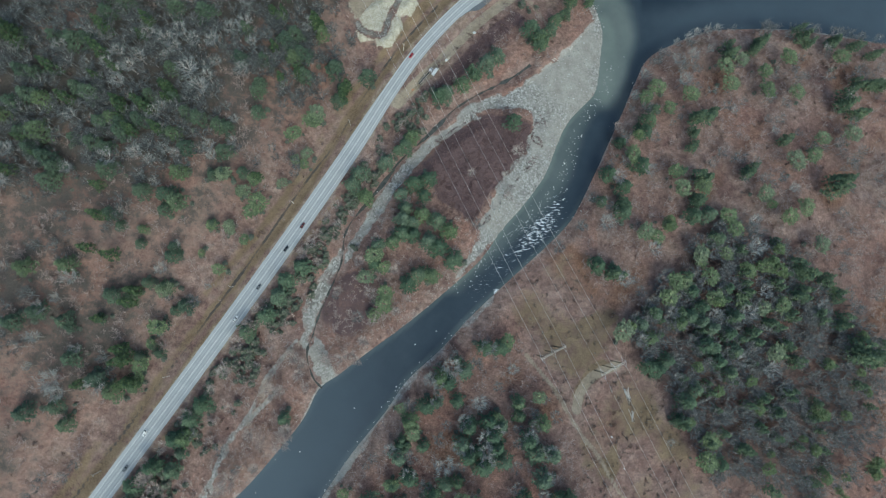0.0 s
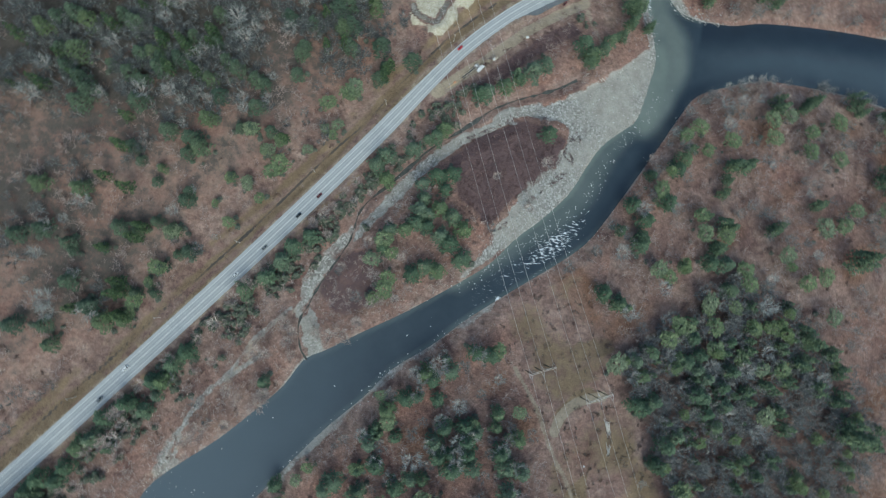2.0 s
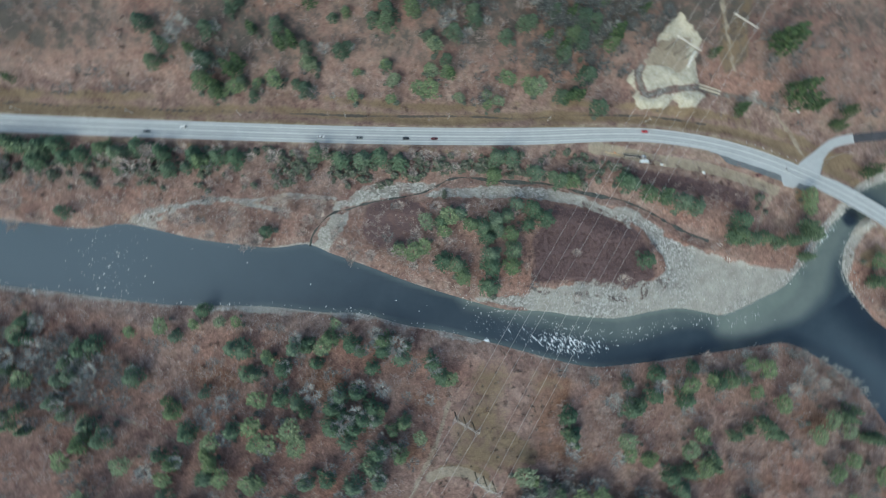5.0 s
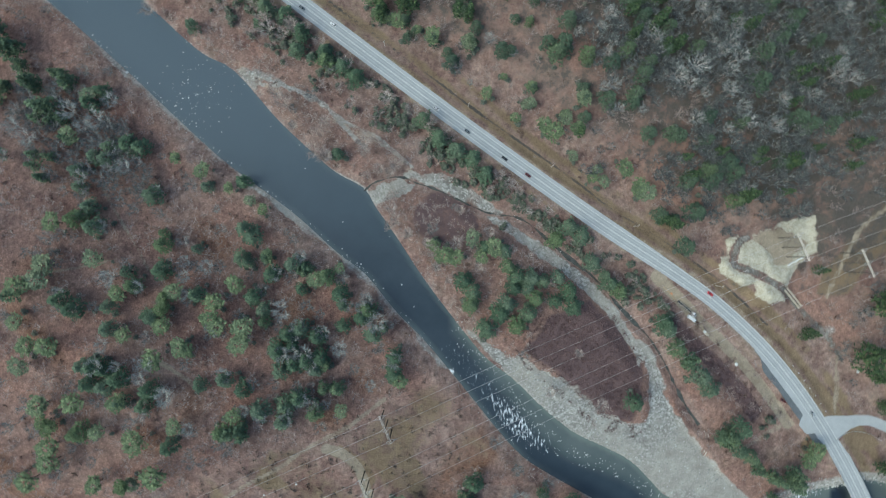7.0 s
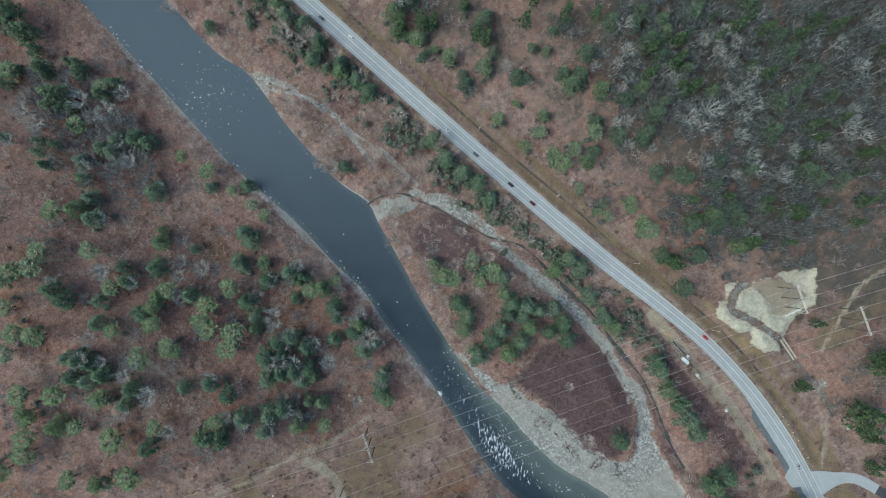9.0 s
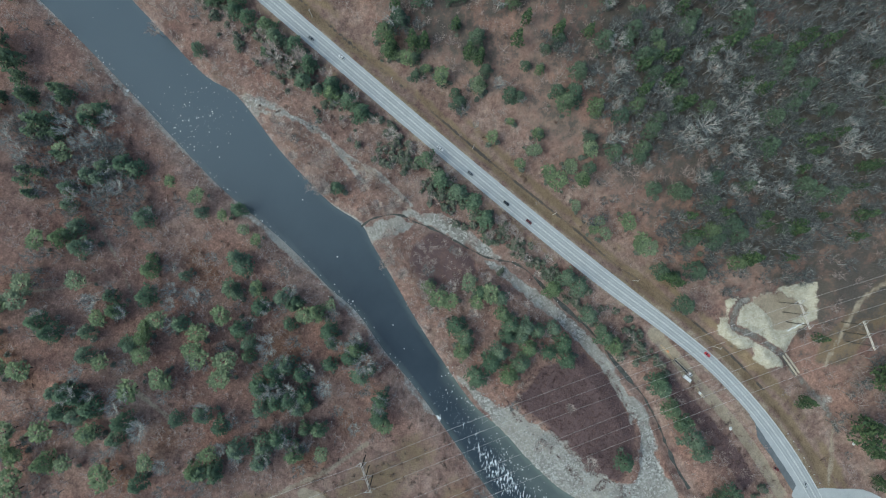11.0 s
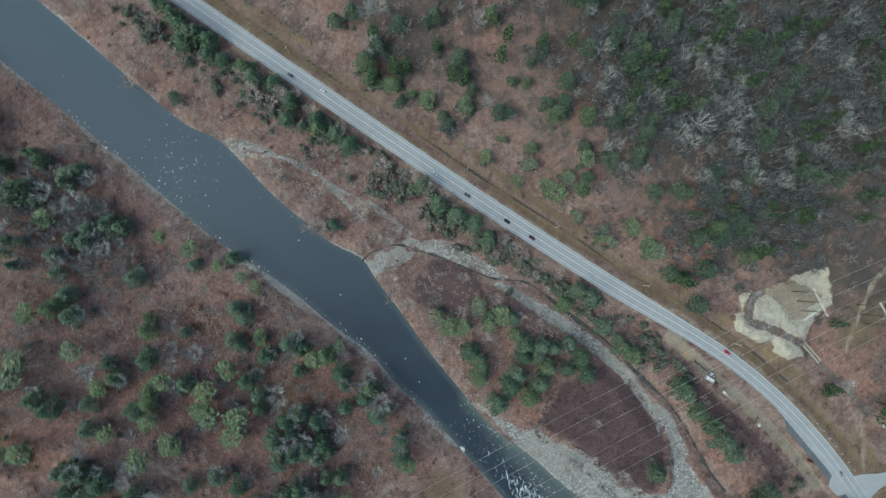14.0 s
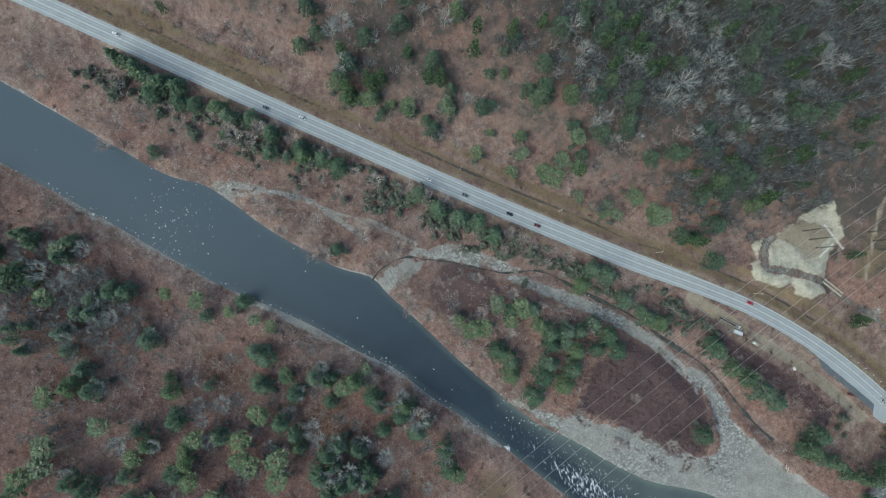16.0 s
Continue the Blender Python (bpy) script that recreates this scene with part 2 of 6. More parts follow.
M_ROCK = varied("river_stone", [(0.24, 0.235, 0.225), (0.38, 0.37, 0.35), (0.58, 0.57, 0.545)], islands=True)
M_POLE = simple("weathered_pole", (0.50, 0.46, 0.42), (0.68, 0.64, 0.58), 1.5)
M_STEEL = simple("galvanised_steel", (0.45, 0.46, 0.47), (0.62, 0.63, 0.64), 3.0, 0.5, 0.5, 0.6)
M_WIRE = simple("aluminium_wire", (0.50, 0.47, 0.45), (0.64, 0.61, 0.59), 1.0, 0.5, 0.5, 0.2, 0.0)
M_BRACE = simple("weathered_brace", (0.18, 0.16, 0.14), (0.30, 0.27, 0.24), 1.5)
M_LEG = simple("creosoted_pole", (0.05, 0.042, 0.036), (0.12, 0.10, 0.085), 1.5)


# ---------------------------------------------------------------- meshes
def part(name, bm, mat, parent=None, label=""):
    me = bpy.data.meshes.new(name)
    bm.to_mesh(me)
    bm.free()
    me.materials.append(mat)
    ob = new(name, me)
    ob.parent = parent
    if label:
        ob["label"] = label
    return ob


def mesh_from(name, verts, faces, mats, smooth=False, index=None):
    """One mesh from arrays; faces all have the same number of corners."""
    me = bpy.data.meshes.new(name)
    verts, faces = np.asarray(verts, np.float32), np.asarray(faces, np.int32)
    k = faces.shape[1]
    me.vertices.add(len(verts))
    me.vertices.foreach_set("co", verts.ravel())
    me.loops.add(faces.size)
    me.loops.foreach_set("vertex_index", faces.ravel())
    me.polygons.add(len(faces))
    me.polygons.foreach_set("loop_start", np.arange(0, faces.size, k, dtype=np.int32))
    if index is not None:
        me.polygons.foreach_set("material_index", np.asarray(index, np.int32))
    me.polygons.foreach_set("use_smooth", np.full(len(faces), bool(smooth)))
    for m in mats:
        me.materials.append(m)
    me.update(calc_edges=True)
    me.validate()
    return me


def spline(points, step):
    """An even Catmull-Rom line through the points."""
    p = np.array(points, float)
    p = np.vstack([2 * p[0] - p[1], p, 2 * p[-1] - p[-2]])
    out = []
    for a, b, c, d in zip(p, p[1:], p[2:], p[3:]):
        for t in np.linspace(0, 1, max(2, int(np.linalg.norm(c - b) / step)), endpoint=False):
            out.append(0.5 * (2 * b + (c - a) * t + (2 * a - 5 * b + 4 * c - d) * t**2 + (3 * b - a - 3 * c + d) * t**3))
    return np.vstack([out, p[-2]])


def side_and_distance(x, y, line):
    """Distance from points to a line, and on which side of it they lie (left: +1)."""
    best, side, along = np.full(x.shape, 1e9), np.ones(x.shape), np.zeros(x.shape)
    run = 0.0
    for (ax, ay), (bx, by) in zip(line, line[1:]):
        dx, dy = bx - ax, by - ay
        ll = dx * dx + dy * dy + 1e-9
        t = np.clip(((x - ax) * dx + (y - ay) * dy) / ll, 0, 1)
        d = np.hypot(x - ax - t * dx, y - ay - t * dy)
        near = d < best
        best = np.where(near, d, best)
        side = np.where(near, np.sign(dx * (y - ay) - dy * (x - ax) + 1e-12), side)
        along = np.where(near, run + t * ll**0.5, along)
        run += ll**0.5
    return best, side, along


def inside(x, y, poly):
    hit = np.zeros(x.shape, bool)
    for (ax, ay), (bx, by) in zip(poly, np.roll(poly, -1, 0)):
        cross = ((ay > y) != (by > y)) & (x < (bx - ax) * (y - ay) / (by - ay + 1e-12) + ax)
        hit ^= cross
    return hit


def signed(x, y, poly):
    """Distance to a closed outline, negative inside it."""
    d, _, _ = side_and_distance(x, y, np.vstack([poly, poly[:1]]))
    return np.where(inside(x, y, poly), -d, d)


def smooth(a, b, v):
    t = np.clip((v - a) / (b - a), 0, 1)
    return t * t * (3 - 2 * t)


def wobble(x, y, scale, seed=0.0):
    """Cheap rolling noise, about -1 to 1."""
    u, v = x / scale + seed * 3.1, y / scale - seed * 1.7
    return (np.sin(u + 1.7 * np.sin(v * 0.9)) + np.sin(v * 1.3 + 1.3 * np.sin(u * 1.1 + 2)) + 0.6 * np.sin(2.3 * u - 1.9 * v)) / 2.6


# ---------------------------------------------------------------- plan
ROAD_LINE = spline([(-420, -445), (-345, -335), (-278, -236), (-199, -123), (-109, 8), (-44, 107), (-6, 170), (17, 204), (48, 239), (83, 269), (122, 295), (163, 317), (208, 335), (260, 348), (340, 356), (520, 350)], 6)
NORTH_BANK = spline([(-420, -500), (-330, -390), (-232, -271), (-178, -208), (-149, -173), (-137, -149), (-103, -116), (-82, -92), (-67, -73), (-57, -53), (-45, -45), (-21, -27), (7, -7), (40, 20), (61, 39), (76, 60), (94, 80), (112, 104), (122, 127), (132, 147), (148, 164), (156, 173), (160, 190), (163, 210), (165, 226), (158, 253), (150, 275), (144, 295)], 6)
TRIB_LEFT = spline([(141, 300), (140, 318), (142, 333), (150, 350), (174, 371), (240, 405), (380, 470)], 6)
TRIB_RIGHT = spline([(390, 440), (250, 368), (205, 352), (178, 337), (163, 322), (159, 305), (168, 282), (180, 271)], 6)
EAST_BANK = spline([(198, 268), (226, 271), (246, 278), (281, 284), (340, 290), (440, 292), (700, 280)], 8)
SOUTH_BANK = spline([(700, 200), (500, 218), (418, 224), (373, 230), (332, 234), (275, 232), (250, 228), (223, 216), (202, 203), (189, 180), (179, 159), (166, 133), (153, 107), (142, 86), (131, 68), (113, 50), (90, 30), (74, 16), (50, -6), (30, -27), (5, -49), (-10, -70), (-32, -96), (-48, -118), (-72, -153), (-98, -184), (-133, -224), (-175, -275), (-280, -405), (-370, -515)], 6)
RIVER = np.vstack([NORTH_BANK, TRIB_LEFT, TRIB_RIGHT, EAST_BANK, SOUTH_BANK])
CREEK_LINE = spline([(-52, -50), (-61, -38), (-67, -22), (-60, 4), (-50, 30), (-38, 56), (-22, 78), (-2, 104), (18, 127), (40, 148), (56, 158)], 5)
BAR = np.array([(40, 22), (49, 38), (57, 57), (63, 71), (70, 88), (78, 102), (93, 120), (102, 139), (104, 152), (95, 157), (72, 156), (56, 148), (42, 138), (46, 152), (60, 163), (80, 171), (97, 178), (114, 193), (134, 209), (157, 233), (166, 227), (166, 200), (160, 174), (140, 148), (120, 98), (80, 58)], float)
def closed(points, step):
    """A smooth closed outline through the points."""
    p = np.array(points, float)
    return spline(np.vstack([p, p[:1]]), step)[:-1]


BAR = closed(BAR, 5)
FAN_LINE = spline([(-140, -148), (-126, -124), (-112, -94), (-98, -62), (-83, -36), (-70, -22)], 6)
PIT = np.array([(-13, 200.5), (-6.5, 201.5), (-2, 209), (2, 216), (1, 225.5), (3, 228), (9, 228), (13.5, 236.5), (11.5, 248), (1, 249), (-15, 254), (-22, 264), (-28.5, 266), (-38, 263), (-44, 263), (-48, 259), (-47.5, 253), (-45, 247), (-43, 239), (-38, 232), (-35.5, 223), (-32, 217.5), (-33.5, 211), (-28.5, 205), (-20.5, 207), (-15.5, 202)], float)
UPPER_BAR = closed([(155, 350), (168, 352), (185, 357), (203, 367), (232, 388), (216, 400), (184, 381), (166, 368)], 4)
SIDE_ROAD = spline([(103, 284), (97, 300), (95, 314), (101, 331), (112, 352), (136, 402), (180, 470)], 5)
CREEK_WATER = spline([(-55, -53), (-62, -44), (-66, -28), (-62, -15), (-58, -1), (-53, 11), (-47, 25), (-42.5, 38), (-40.5, 57), (-34, 69.5), (-26, 79), (-19, 88), (-10.5, 99), (0, 114), (6, 120), (20, 133), (32, 145), (41, 155), (58, 167), (75, 176), (91, 185), (104, 195)], 3)
CREEK_GRAVEL = [np.array(p, float) for p in (
    [(-70, -26), (-69, -11), (-69.5, 2), (-65, 14), (-57, 26), (-48.5, 39), (-44, 46), (-41, 43), (-45, 32), (-50, 21.5), (-55, 9), (-60.5, -3.5), (-64, -16), (-66, -24)],
    [(-46, -47.5), (-52, -50), (-60, -40.5), (-64, -29), (-60.5, -18), (-55, -23), (-50, -34)],
    [(-40, 36), (-37.5, 47), (-30, 60), (-23, 73), (-17, 84), (-7, 97), (2, 110), (14, 123), (25, 133), (37.5, 141), (56, 154), (62, 150), (52, 144.5), (40, 136.5), (29, 128.5), (20, 119), (7.5, 105.5), (-3, 93), (-12, 77), (-25, 58), (-35, 42)])]
SAND_LOBES = [np.array(p, float) for p in (
    [(-26.5, 216), (-28, 227.5), (-21.5, 234), (-13, 238.5), (-11, 246), (-13.5, 252.5), (-0.5, 249.5), (-1.5, 240), (-5, 233), (-11.5, 232), (-15, 224.5), (-18, 212.5), (-24.5, 211)],
    [(-18, 202), (-11.5, 199.5), (-6, 202), (-2, 209), (-6, 213), (-11.5, 208), (-17, 206)],
    [(-2, 213), (2, 216), (1.5, 226), (-4, 225), (-4, 218)],
    [(3, 228), (9, 227.5), (14, 236.5), (12, 249), (4.5, 245), (0, 230)],
    [(-48, 254), (-48, 260), (-44, 263), (-37.5, 262), (-37, 253.5), (-39.5, 241.5), (-43, 239.5), (-45.5, 248)],
    [(-28, 259), (-29.5, 265), (-24.5, 266), (-21, 262), (-23.5, 258.5)],
    [(-29, 204), (-34, 211), (-31, 212), (-26, 206)])]
PIT_BROWN = np.array([(-31.5, 221.5), (-36, 229.5), (-38.5, 240), (-34, 251.5), (-30, 260), (-26, 257.5), (-22, 248.5), (-17, 249.5), (-13.5, 244.5), (-14.5, 238.5), (-21, 235.5), (-28, 227.5)], float)
PIT_TRACK = spline([(-32, 219), (-29, 213), (-19, 209.5), (-12, 210.5), (-8.7, 221), (-3.5, 232.5), (3, 245), (11, 254.5), (20.5, 264.5), (26.5, 271), (36, 282), (52, 292)], 4)
FAN_HEAD = np.array([(-139, -150), (-126, -141), (-121, -133), (-128, -129), (-131, -114), (-138, -127), (-140, -140)], float)
FAN_STRANDS = [(spline(p, 3), w) for p, w in (
    ([(-136, -138), (-129, -117), (-123, -100), (-116, -85), (-107, -76), (-96, -65), (-86, -54)], 1.5),
    ([(-128, -133), (-127, -122), (-126, -108), (-117, -94)], 1.0),
    ([(-104, -69), (-98, -56), (-94, -46), (-82, -30), (-74, -20)], 1.4),
    ([(-131, -120), (-118, -92), (-103, -66), (-88, -42), (-78, -26)], 0.8))]
TAN_PATCHES = [np.array(p, float) for p in (
    [(116, -17), (130, -8), (145, -0.5), (161, 3.5), (162, -9), (148, -17), (133, -24), (119, -24)],
    [(123, -68), (125.5, -56), (136, -43), (146, -36), (155, -38), (144, -48), (134, -57.5), (129, -68)],
    [(168, -72), (178, -64), (186, -71), (183, -81), (172, -84)],
    [(134, -114), (139, -102), (151, -95), (154, -108), (150, -118)],
    [(103, 303), (102, 313), (110, 323), (117, 319), (119, 306), (110, 301)],
    [(178, 288), (179, 303), (188, 309), (198, 308), (193, 293), (185, 283)],
    [(102, 272), (110, 280), (122, 285), (125, 275), (117, 267)])]
MAROON = np.array([(54, 66), (70, 90), (86, 107), (100, 125), (106, 146), (84, 152), (60, 152), (36, 136), (18, 112), (28, 84)], float)
MAROON_VERGE = np.array([(24, 172), (70, 222), (92, 240), (100, 232), (62, 200), (34, 165)], float)
CLEARING = np.array([(70, 9), (125, 47), (161, -13), (190, -60), (210, -110), (232, -150), (142, -150), (104, -45)], float)
RUSSET = np.array([(111, 39), (128, 49), (140, 38), (141, 24), (151, 13), (144, 6), (132, 11), (120, 23)], float)
RIGHT_OF_WAY = np.array([(8, 268), (-10, 270), (-26, 279), (-40, 280), (-58, 291), (-80, 309), (-66, 330), (-40, 322), (-15, 300), (6, 290)], float)
TRACKS = [spline(p, 4) for p in ([(125, -70), (127, -62), (132, -54), (142, -46), (158, -40)], [(92, -32), (110, -56), (124, -82), (138, -102), (151, -125), (170, -150), (195, -180)], [(8, 276), (-14, 282), (-44, 289), (-62, 305), (-90, 330)], [(60, -190), (72, -170), (84, -152)], [(-48, -232), (-27, -218), (-10, -206), (6, -196)], [(14, -272), (10, -254), (6, -237), (0, -216)], [(46, 289), (56, 290), (66, 291), (80, 291), (90, 290)])]
DEEP_WOOD = np.array([(-340, 60), (-207, 83), (-153, 112), (-119, 165), (-62, 156), (-52, 193), (-62, 232), (-80, 262), (-108, 293), (-150, 420), (-340, 420)], float)
EAST_WOOD = np.array([(158, -13), (207, 28), (246, 71), (298, 37), (348, -7), (360, -57), (300, -140), (217, -118), (196, -62)], float)
LAYBY = spline([(-2, 158), (14, 176), (28, 190), (44, 208), (62, 227), (84, 246), (100, 258)], 5)


def terrain(x, y):
    """Height of the ground, and the distances that shape it."""
    x, y = np.asarray(x, float), np.asarray(y, float)
    dr = signed(x, y, RIVER)
    dn, side, _ = side_and_distance(x, y, ROAD_LINE)
    ds, _, _ = side_and_distance(x, y, SIDE_ROAD)
    dc, _, _ = side_and_distance(x, y, CREEK_LINE)
    db = signed(x, y, BAR)
    north = side > 0
    hills = wobble(x, y, 60.0, 1) * 2.0 + wobble(x, y, 23.0, 2) * 0.8
    shore = np.maximum(dr, 0)
    # between river and road, and beyond the river
    flat = np.minimum(0.22 * shore, 2.4) + smooth(12, 80, shore) * (1.2 + 0.6 * hills)
    south = (dr > 0) & (~north) & ((side_and_distance(x, y, SOUTH_BANK)[0] < side_and_distance(x, y, NORTH_BANK)[0]))
    rise = 0.20 * np.maximum(np.minimum(shore, 260) - 50, 0) * smooth(40, 80, shore) * smooth(190, 90, x)
    flat = np.where(south, flat + 0.045 * np.minimum(shore, 220) + rise + 0.4 * hills * smooth(20, 90, shore), flat)
    up = 6.0 + 0.0 * x
    bank = up - 0.05 - 0.42 * np.maximum(dn - 8.2, 0)
    low = np.where(dr > 0, np.maximum(flat, bank), 0)
    high = up - 0.05 - np.minimum(0.25 * np.maximum(dn - 8.0, 0), 1.1) + (0.185 + 0.165 * smooth(-10, -75, x)) * np.maximum(dn - 18, 0) * smooth(18, 60, dn) + hills * smooth(25, 90, dn)
    high = np.where(high > 60, 60 + (high - 60) * 0.55, high)
    h = np.where(north & (dr > -1), high, low)
    pit = signed(x, y, PIT)
    h = h + smooth(8, -6, pit) * (12.5 - h) * 0.9
    h = np.where(ds < 30, h + (5.80 - h) * smooth(18, 7.0, ds), h)
    near_river = smooth(14, 2, shore)
    h = np.where((dr > 0) & north, h * (1 - near_river) + near_river * np.minimum(h, 0.35 * shore), h)
    dw, _, _ = side_and_distance(x, y, CREEK_WATER)
    dg = np.full(x.shape, 99.0)
    side_box = (x > -90) & (x < 85) & (y > -75) & (y < 180)
    for lobe in CREEK_GRAVEL:
        dg[side_box] = np.minimum(dg[side_box], signed(x[side_box], y[side_box], lobe))
    low_ground = (dr > 0) & (dn > 8.5) & ~north
    h = np.where(low_ground, np.minimum(h, 0.65 + 0.28 * np.maximum(dg, 0)), h)
    h = np.where(low_ground, np.minimum(h, 0.28 + 0.28 * np.maximum(dw - 1.2, 0)), h)
    h = np.where((dr > 0), h + smooth(3, -3, db) * (0.25 + 0.05 * np.minimum(shore, 14) - h), h)
    h = np.where(dr <= 0, -np.minimum(0.3 * -dr, 1.6), h)
    corner = (x > 140) & (y > 335) & (x < 250) & (y < 415)
    h[corner] = np.maximum(h[corner], 0.8 * smooth(2.5, -4, signed(x[corner], y[corner], UPPER_BAR)) - 0.1 - 9.0 * (signed(x[corner], y[corner], UPPER_BAR) > 3))
    return h, dict(dw=dw, dr=dr, dn=dn, north=north, dc=dc, db=db, pit=pit, ds=ds, south=south)


def ground_height(x, y):
    return terrain(np.array([x], float), np.array([y], float))[0][0]


# ---------------------------------------------------------------- ground
def axis(lo, hi, step, far):
    mid = np.arange(lo, hi + 0.1, step)
    out, d = [], step
    v = 0.0
    while v < far:
        d *= 1.22
        v += d
        out.append(v)
    out = np.array(out)
    return np.concatenate([lo - out[::-1], mid, mid[-1] + out])


def build_ground():
    xs, ys = axis(-330, 470, 2.6, 2600), axis(-360, 470, 2.6, 2600)
    xs = np.concatenate([xs[xs < -150], np.arange(-150, 216, 1.4), xs[xs > 217]])
    ys = np.concatenate([ys[ys < -160], np.arange(-160, 275, 1.4), ys[ys > 276]])
    gx, gy = np.meshgrid(xs, ys)
    x, y = gx.ravel(), gy.ravel()
    h, k = terrain(x, y)
    off = np.maximum(0, np.maximum(np.abs(x - 70) - 400, np.abs(y - 55) - 415))
    h = h + smooth(30, 900, off) * 60 * (k["dr"] > 40)
    h = h + (wobble(x, y, 3.1, 5) * 0.10 + wobble(x, y, 7.3, 6) * 0.16) * (k["dr"] > 1.5) * (k["dn"] > 9) * (k["db"] > 0) * (k["ds"] > 9)
    heap = np.zeros_like(x)
    by_pit = k["pit"] < 8
    for lobe in SAND_LOBES:
        heap[by_pit] = np.maximum(heap[by_pit], smooth(0.5, -3.0, signed(x[by_pit], y[by_pit], lobe)))
    heap[by_pit] *= smooth(2.2, 5.0, side_and_distance(x[by_pit], y[by_pit], PIT_TRACK)[0])
    h = h + heap * (1.0 + 0.25 * wobble(x, y, 2.6, 7) + 0.5 * wobble(x, y, 6.1, 8))
    nx, ny = len(xs), len(ys)
    i = np.arange(nx * ny).reshape(ny, nx)
    faces = np.stack([i[:-1, :-1], i[:-1, 1:], i[1:, 1:], i[1:, :-1]], -1).reshape(-1, 4)
    me = mesh_from("ground", np.stack([x, y, h], 1), faces, [M_GROUND], True)
    shore = k["dr"]
    jag = wobble(x, y, 9.0, 3)
    fine = wobble(x, y, 2.3, 19) + 0.6 * wobble(x, y, 1.1, 23)
    gravel = smooth(2.5, -4.5, k["db"] + 3.0 * wobble(x, y, 5.1, 19) + 1.4 * fine)
    lobe_box = (x > -90) & (x < 80) & (y > -70) & (y < 175)
    for lobe in CREEK_GRAVEL:
        gravel[lobe_box] = np.maximum(gravel[lobe_box], smooth(1.6, -1.8, signed(x[lobe_box], y[lobe_box], lobe) - 0.9 + 1.1 * fine[lobe_box]) * ((0.72 if lobe is CREEK_GRAVEL[0] else 0.95) + (0.28 if lobe is CREEK_GRAVEL[0] else 0.1) * wobble(x, y, 3.7, 44)[lobe_box]))
    gravel = np.maximum(gravel, smooth(2.6, 0.4, shore + 1.0 * jag) * (0.40 + 0.4 * smooth(-0.3, 0.5, wobble(x, y, 29, 15))))
    gravel = np.maximum(gravel, smooth(6.5, 1.5, shore + 2.2 * jag + fine) * k["south"] * (x < 70) * (0.62 + 0.3 * wobble(x, y, 17, 66)))
    gravel = np.maximum(gravel, smooth(2, -3, signed(x, y, FAN_HEAD) + 1.5 * fine) * 0.62)
    for strand, w in FAN_STRANDS:
        gravel = np.maximum(gravel, smooth(w + 1.3, w - 0.9, side_and_distance(x, y, strand)[0] + 0.9 * fine) * (0.72 + 0.25 * jag))
    gravel = np.maximum(gravel, smooth(3, -2, signed(x, y, UPPER_BAR) + fine) * 0.95)
    trib = np.minimum(side_and_distance(x, y, TRIB_LEFT)[0], side_and_distance(x, y, TRIB_RIGHT)[0])
    gravel = np.maximum(gravel, smooth(11, 4, trib + 2 * jag) * (k["dn"] > 7) * 0.85)
    gravel = np.maximum(gravel, smooth(10, 4, side_and_distance(x, y, NORTH_BANK)[0] + 2 * jag) * (y > 215) * 0.8)
    grass = smooth(40, 12, k["dn"] + 5 * jag + 2 * fine) * (1 + 0.35 * np.sin(k["dn"] / 1.7 + 2.5 * wobble(x, y, 40, 94))) * (k["north"] | (k["dn"] < 12)) * (0.66 + 0.25 * wobble(x, y, 17, 13)) * np.where(k["north"], 1.0, 0.55)
    red = smooth(4, -6, signed(x, y, MAROON) + 2 * jag)
    red = np.maximum(red, smooth(5, -3, signed(x, y, MAROON_VERGE)) * 0.8)
    red = np.maximum(red, 0.62 * smooth(1.2, 0.5, ((x - -34) / 24) ** 2 + ((y - 6) / 24) ** 2 + 0.3 * jag) * (shore > 6))
    clear = smooth(8, -8, signed(x, y, CLEARING) + 4 * jag)
    grass = np.maximum(grass, clear * (0.40 + 0.35 * wobble(x, y, 13, 4)))
    grass = np.maximum(grass, (0.85 + 0.3 * jag) * smooth(4, -5, signed(x, y, RIGHT_OF_WAY) + 2 * jag))
    fan, _, _ = side_and_distance(x, y, FAN_LINE)
    lay, _, _ = side_and_distance(x, y, LAYBY)
    track, _, _ = side_and_distance(x, y, PIT_TRACK)
    for patch in TAN_PATCHES:
        grass = np.maximum(grass, (0.62 if patch is TAN_PATCHES[0] else 0.85) * smooth(3, -3, signed(x, y, patch) + 2 * jag + fine))
    rough = 0.9 * fine + 0.4 * jag
    sand = np.zeros_like(x)
    near = k["pit"] < 8
    for lobe in SAND_LOBES:
        sand[near] = np.maximum(sand[near], smooth(1.0, -1.4, signed(x[near], y[near], lobe) + rough[near]))
    pit_dirt = smooth(1, -2, k["pit"] + 1.0 * jag) * 0.55
    brown = np.zeros_like(x)
    brown[near] = smooth(1.5, -1.5, signed(x[near], y[near], PIT_BROWN) + rough[near])
    pit_dirt = np.maximum(pit_dirt, brown)
    sand = np.maximum(sand, 0.70 * smooth(2.5, -1.5, k["pit"] + rough)) * (1 - smooth(3.0, 1.9, track + 0.3 * rough)) * (1 - brown)
    pit_dirt = pit_dirt * (1 - 0.8 * smooth(0.5, 0.8, sand)) * (1 - smooth(3.4, 2.2, track + 0.3 * rough))
    gravel = np.maximum(gravel, 0.45 * smooth(3.0, 1.9, track + 0.4 * rough))
    gravel = np.maximum(gravel, 0.55 * smooth(9, 3, np.hypot(x - 33, y - 280) + 2.5 * jag + fine))
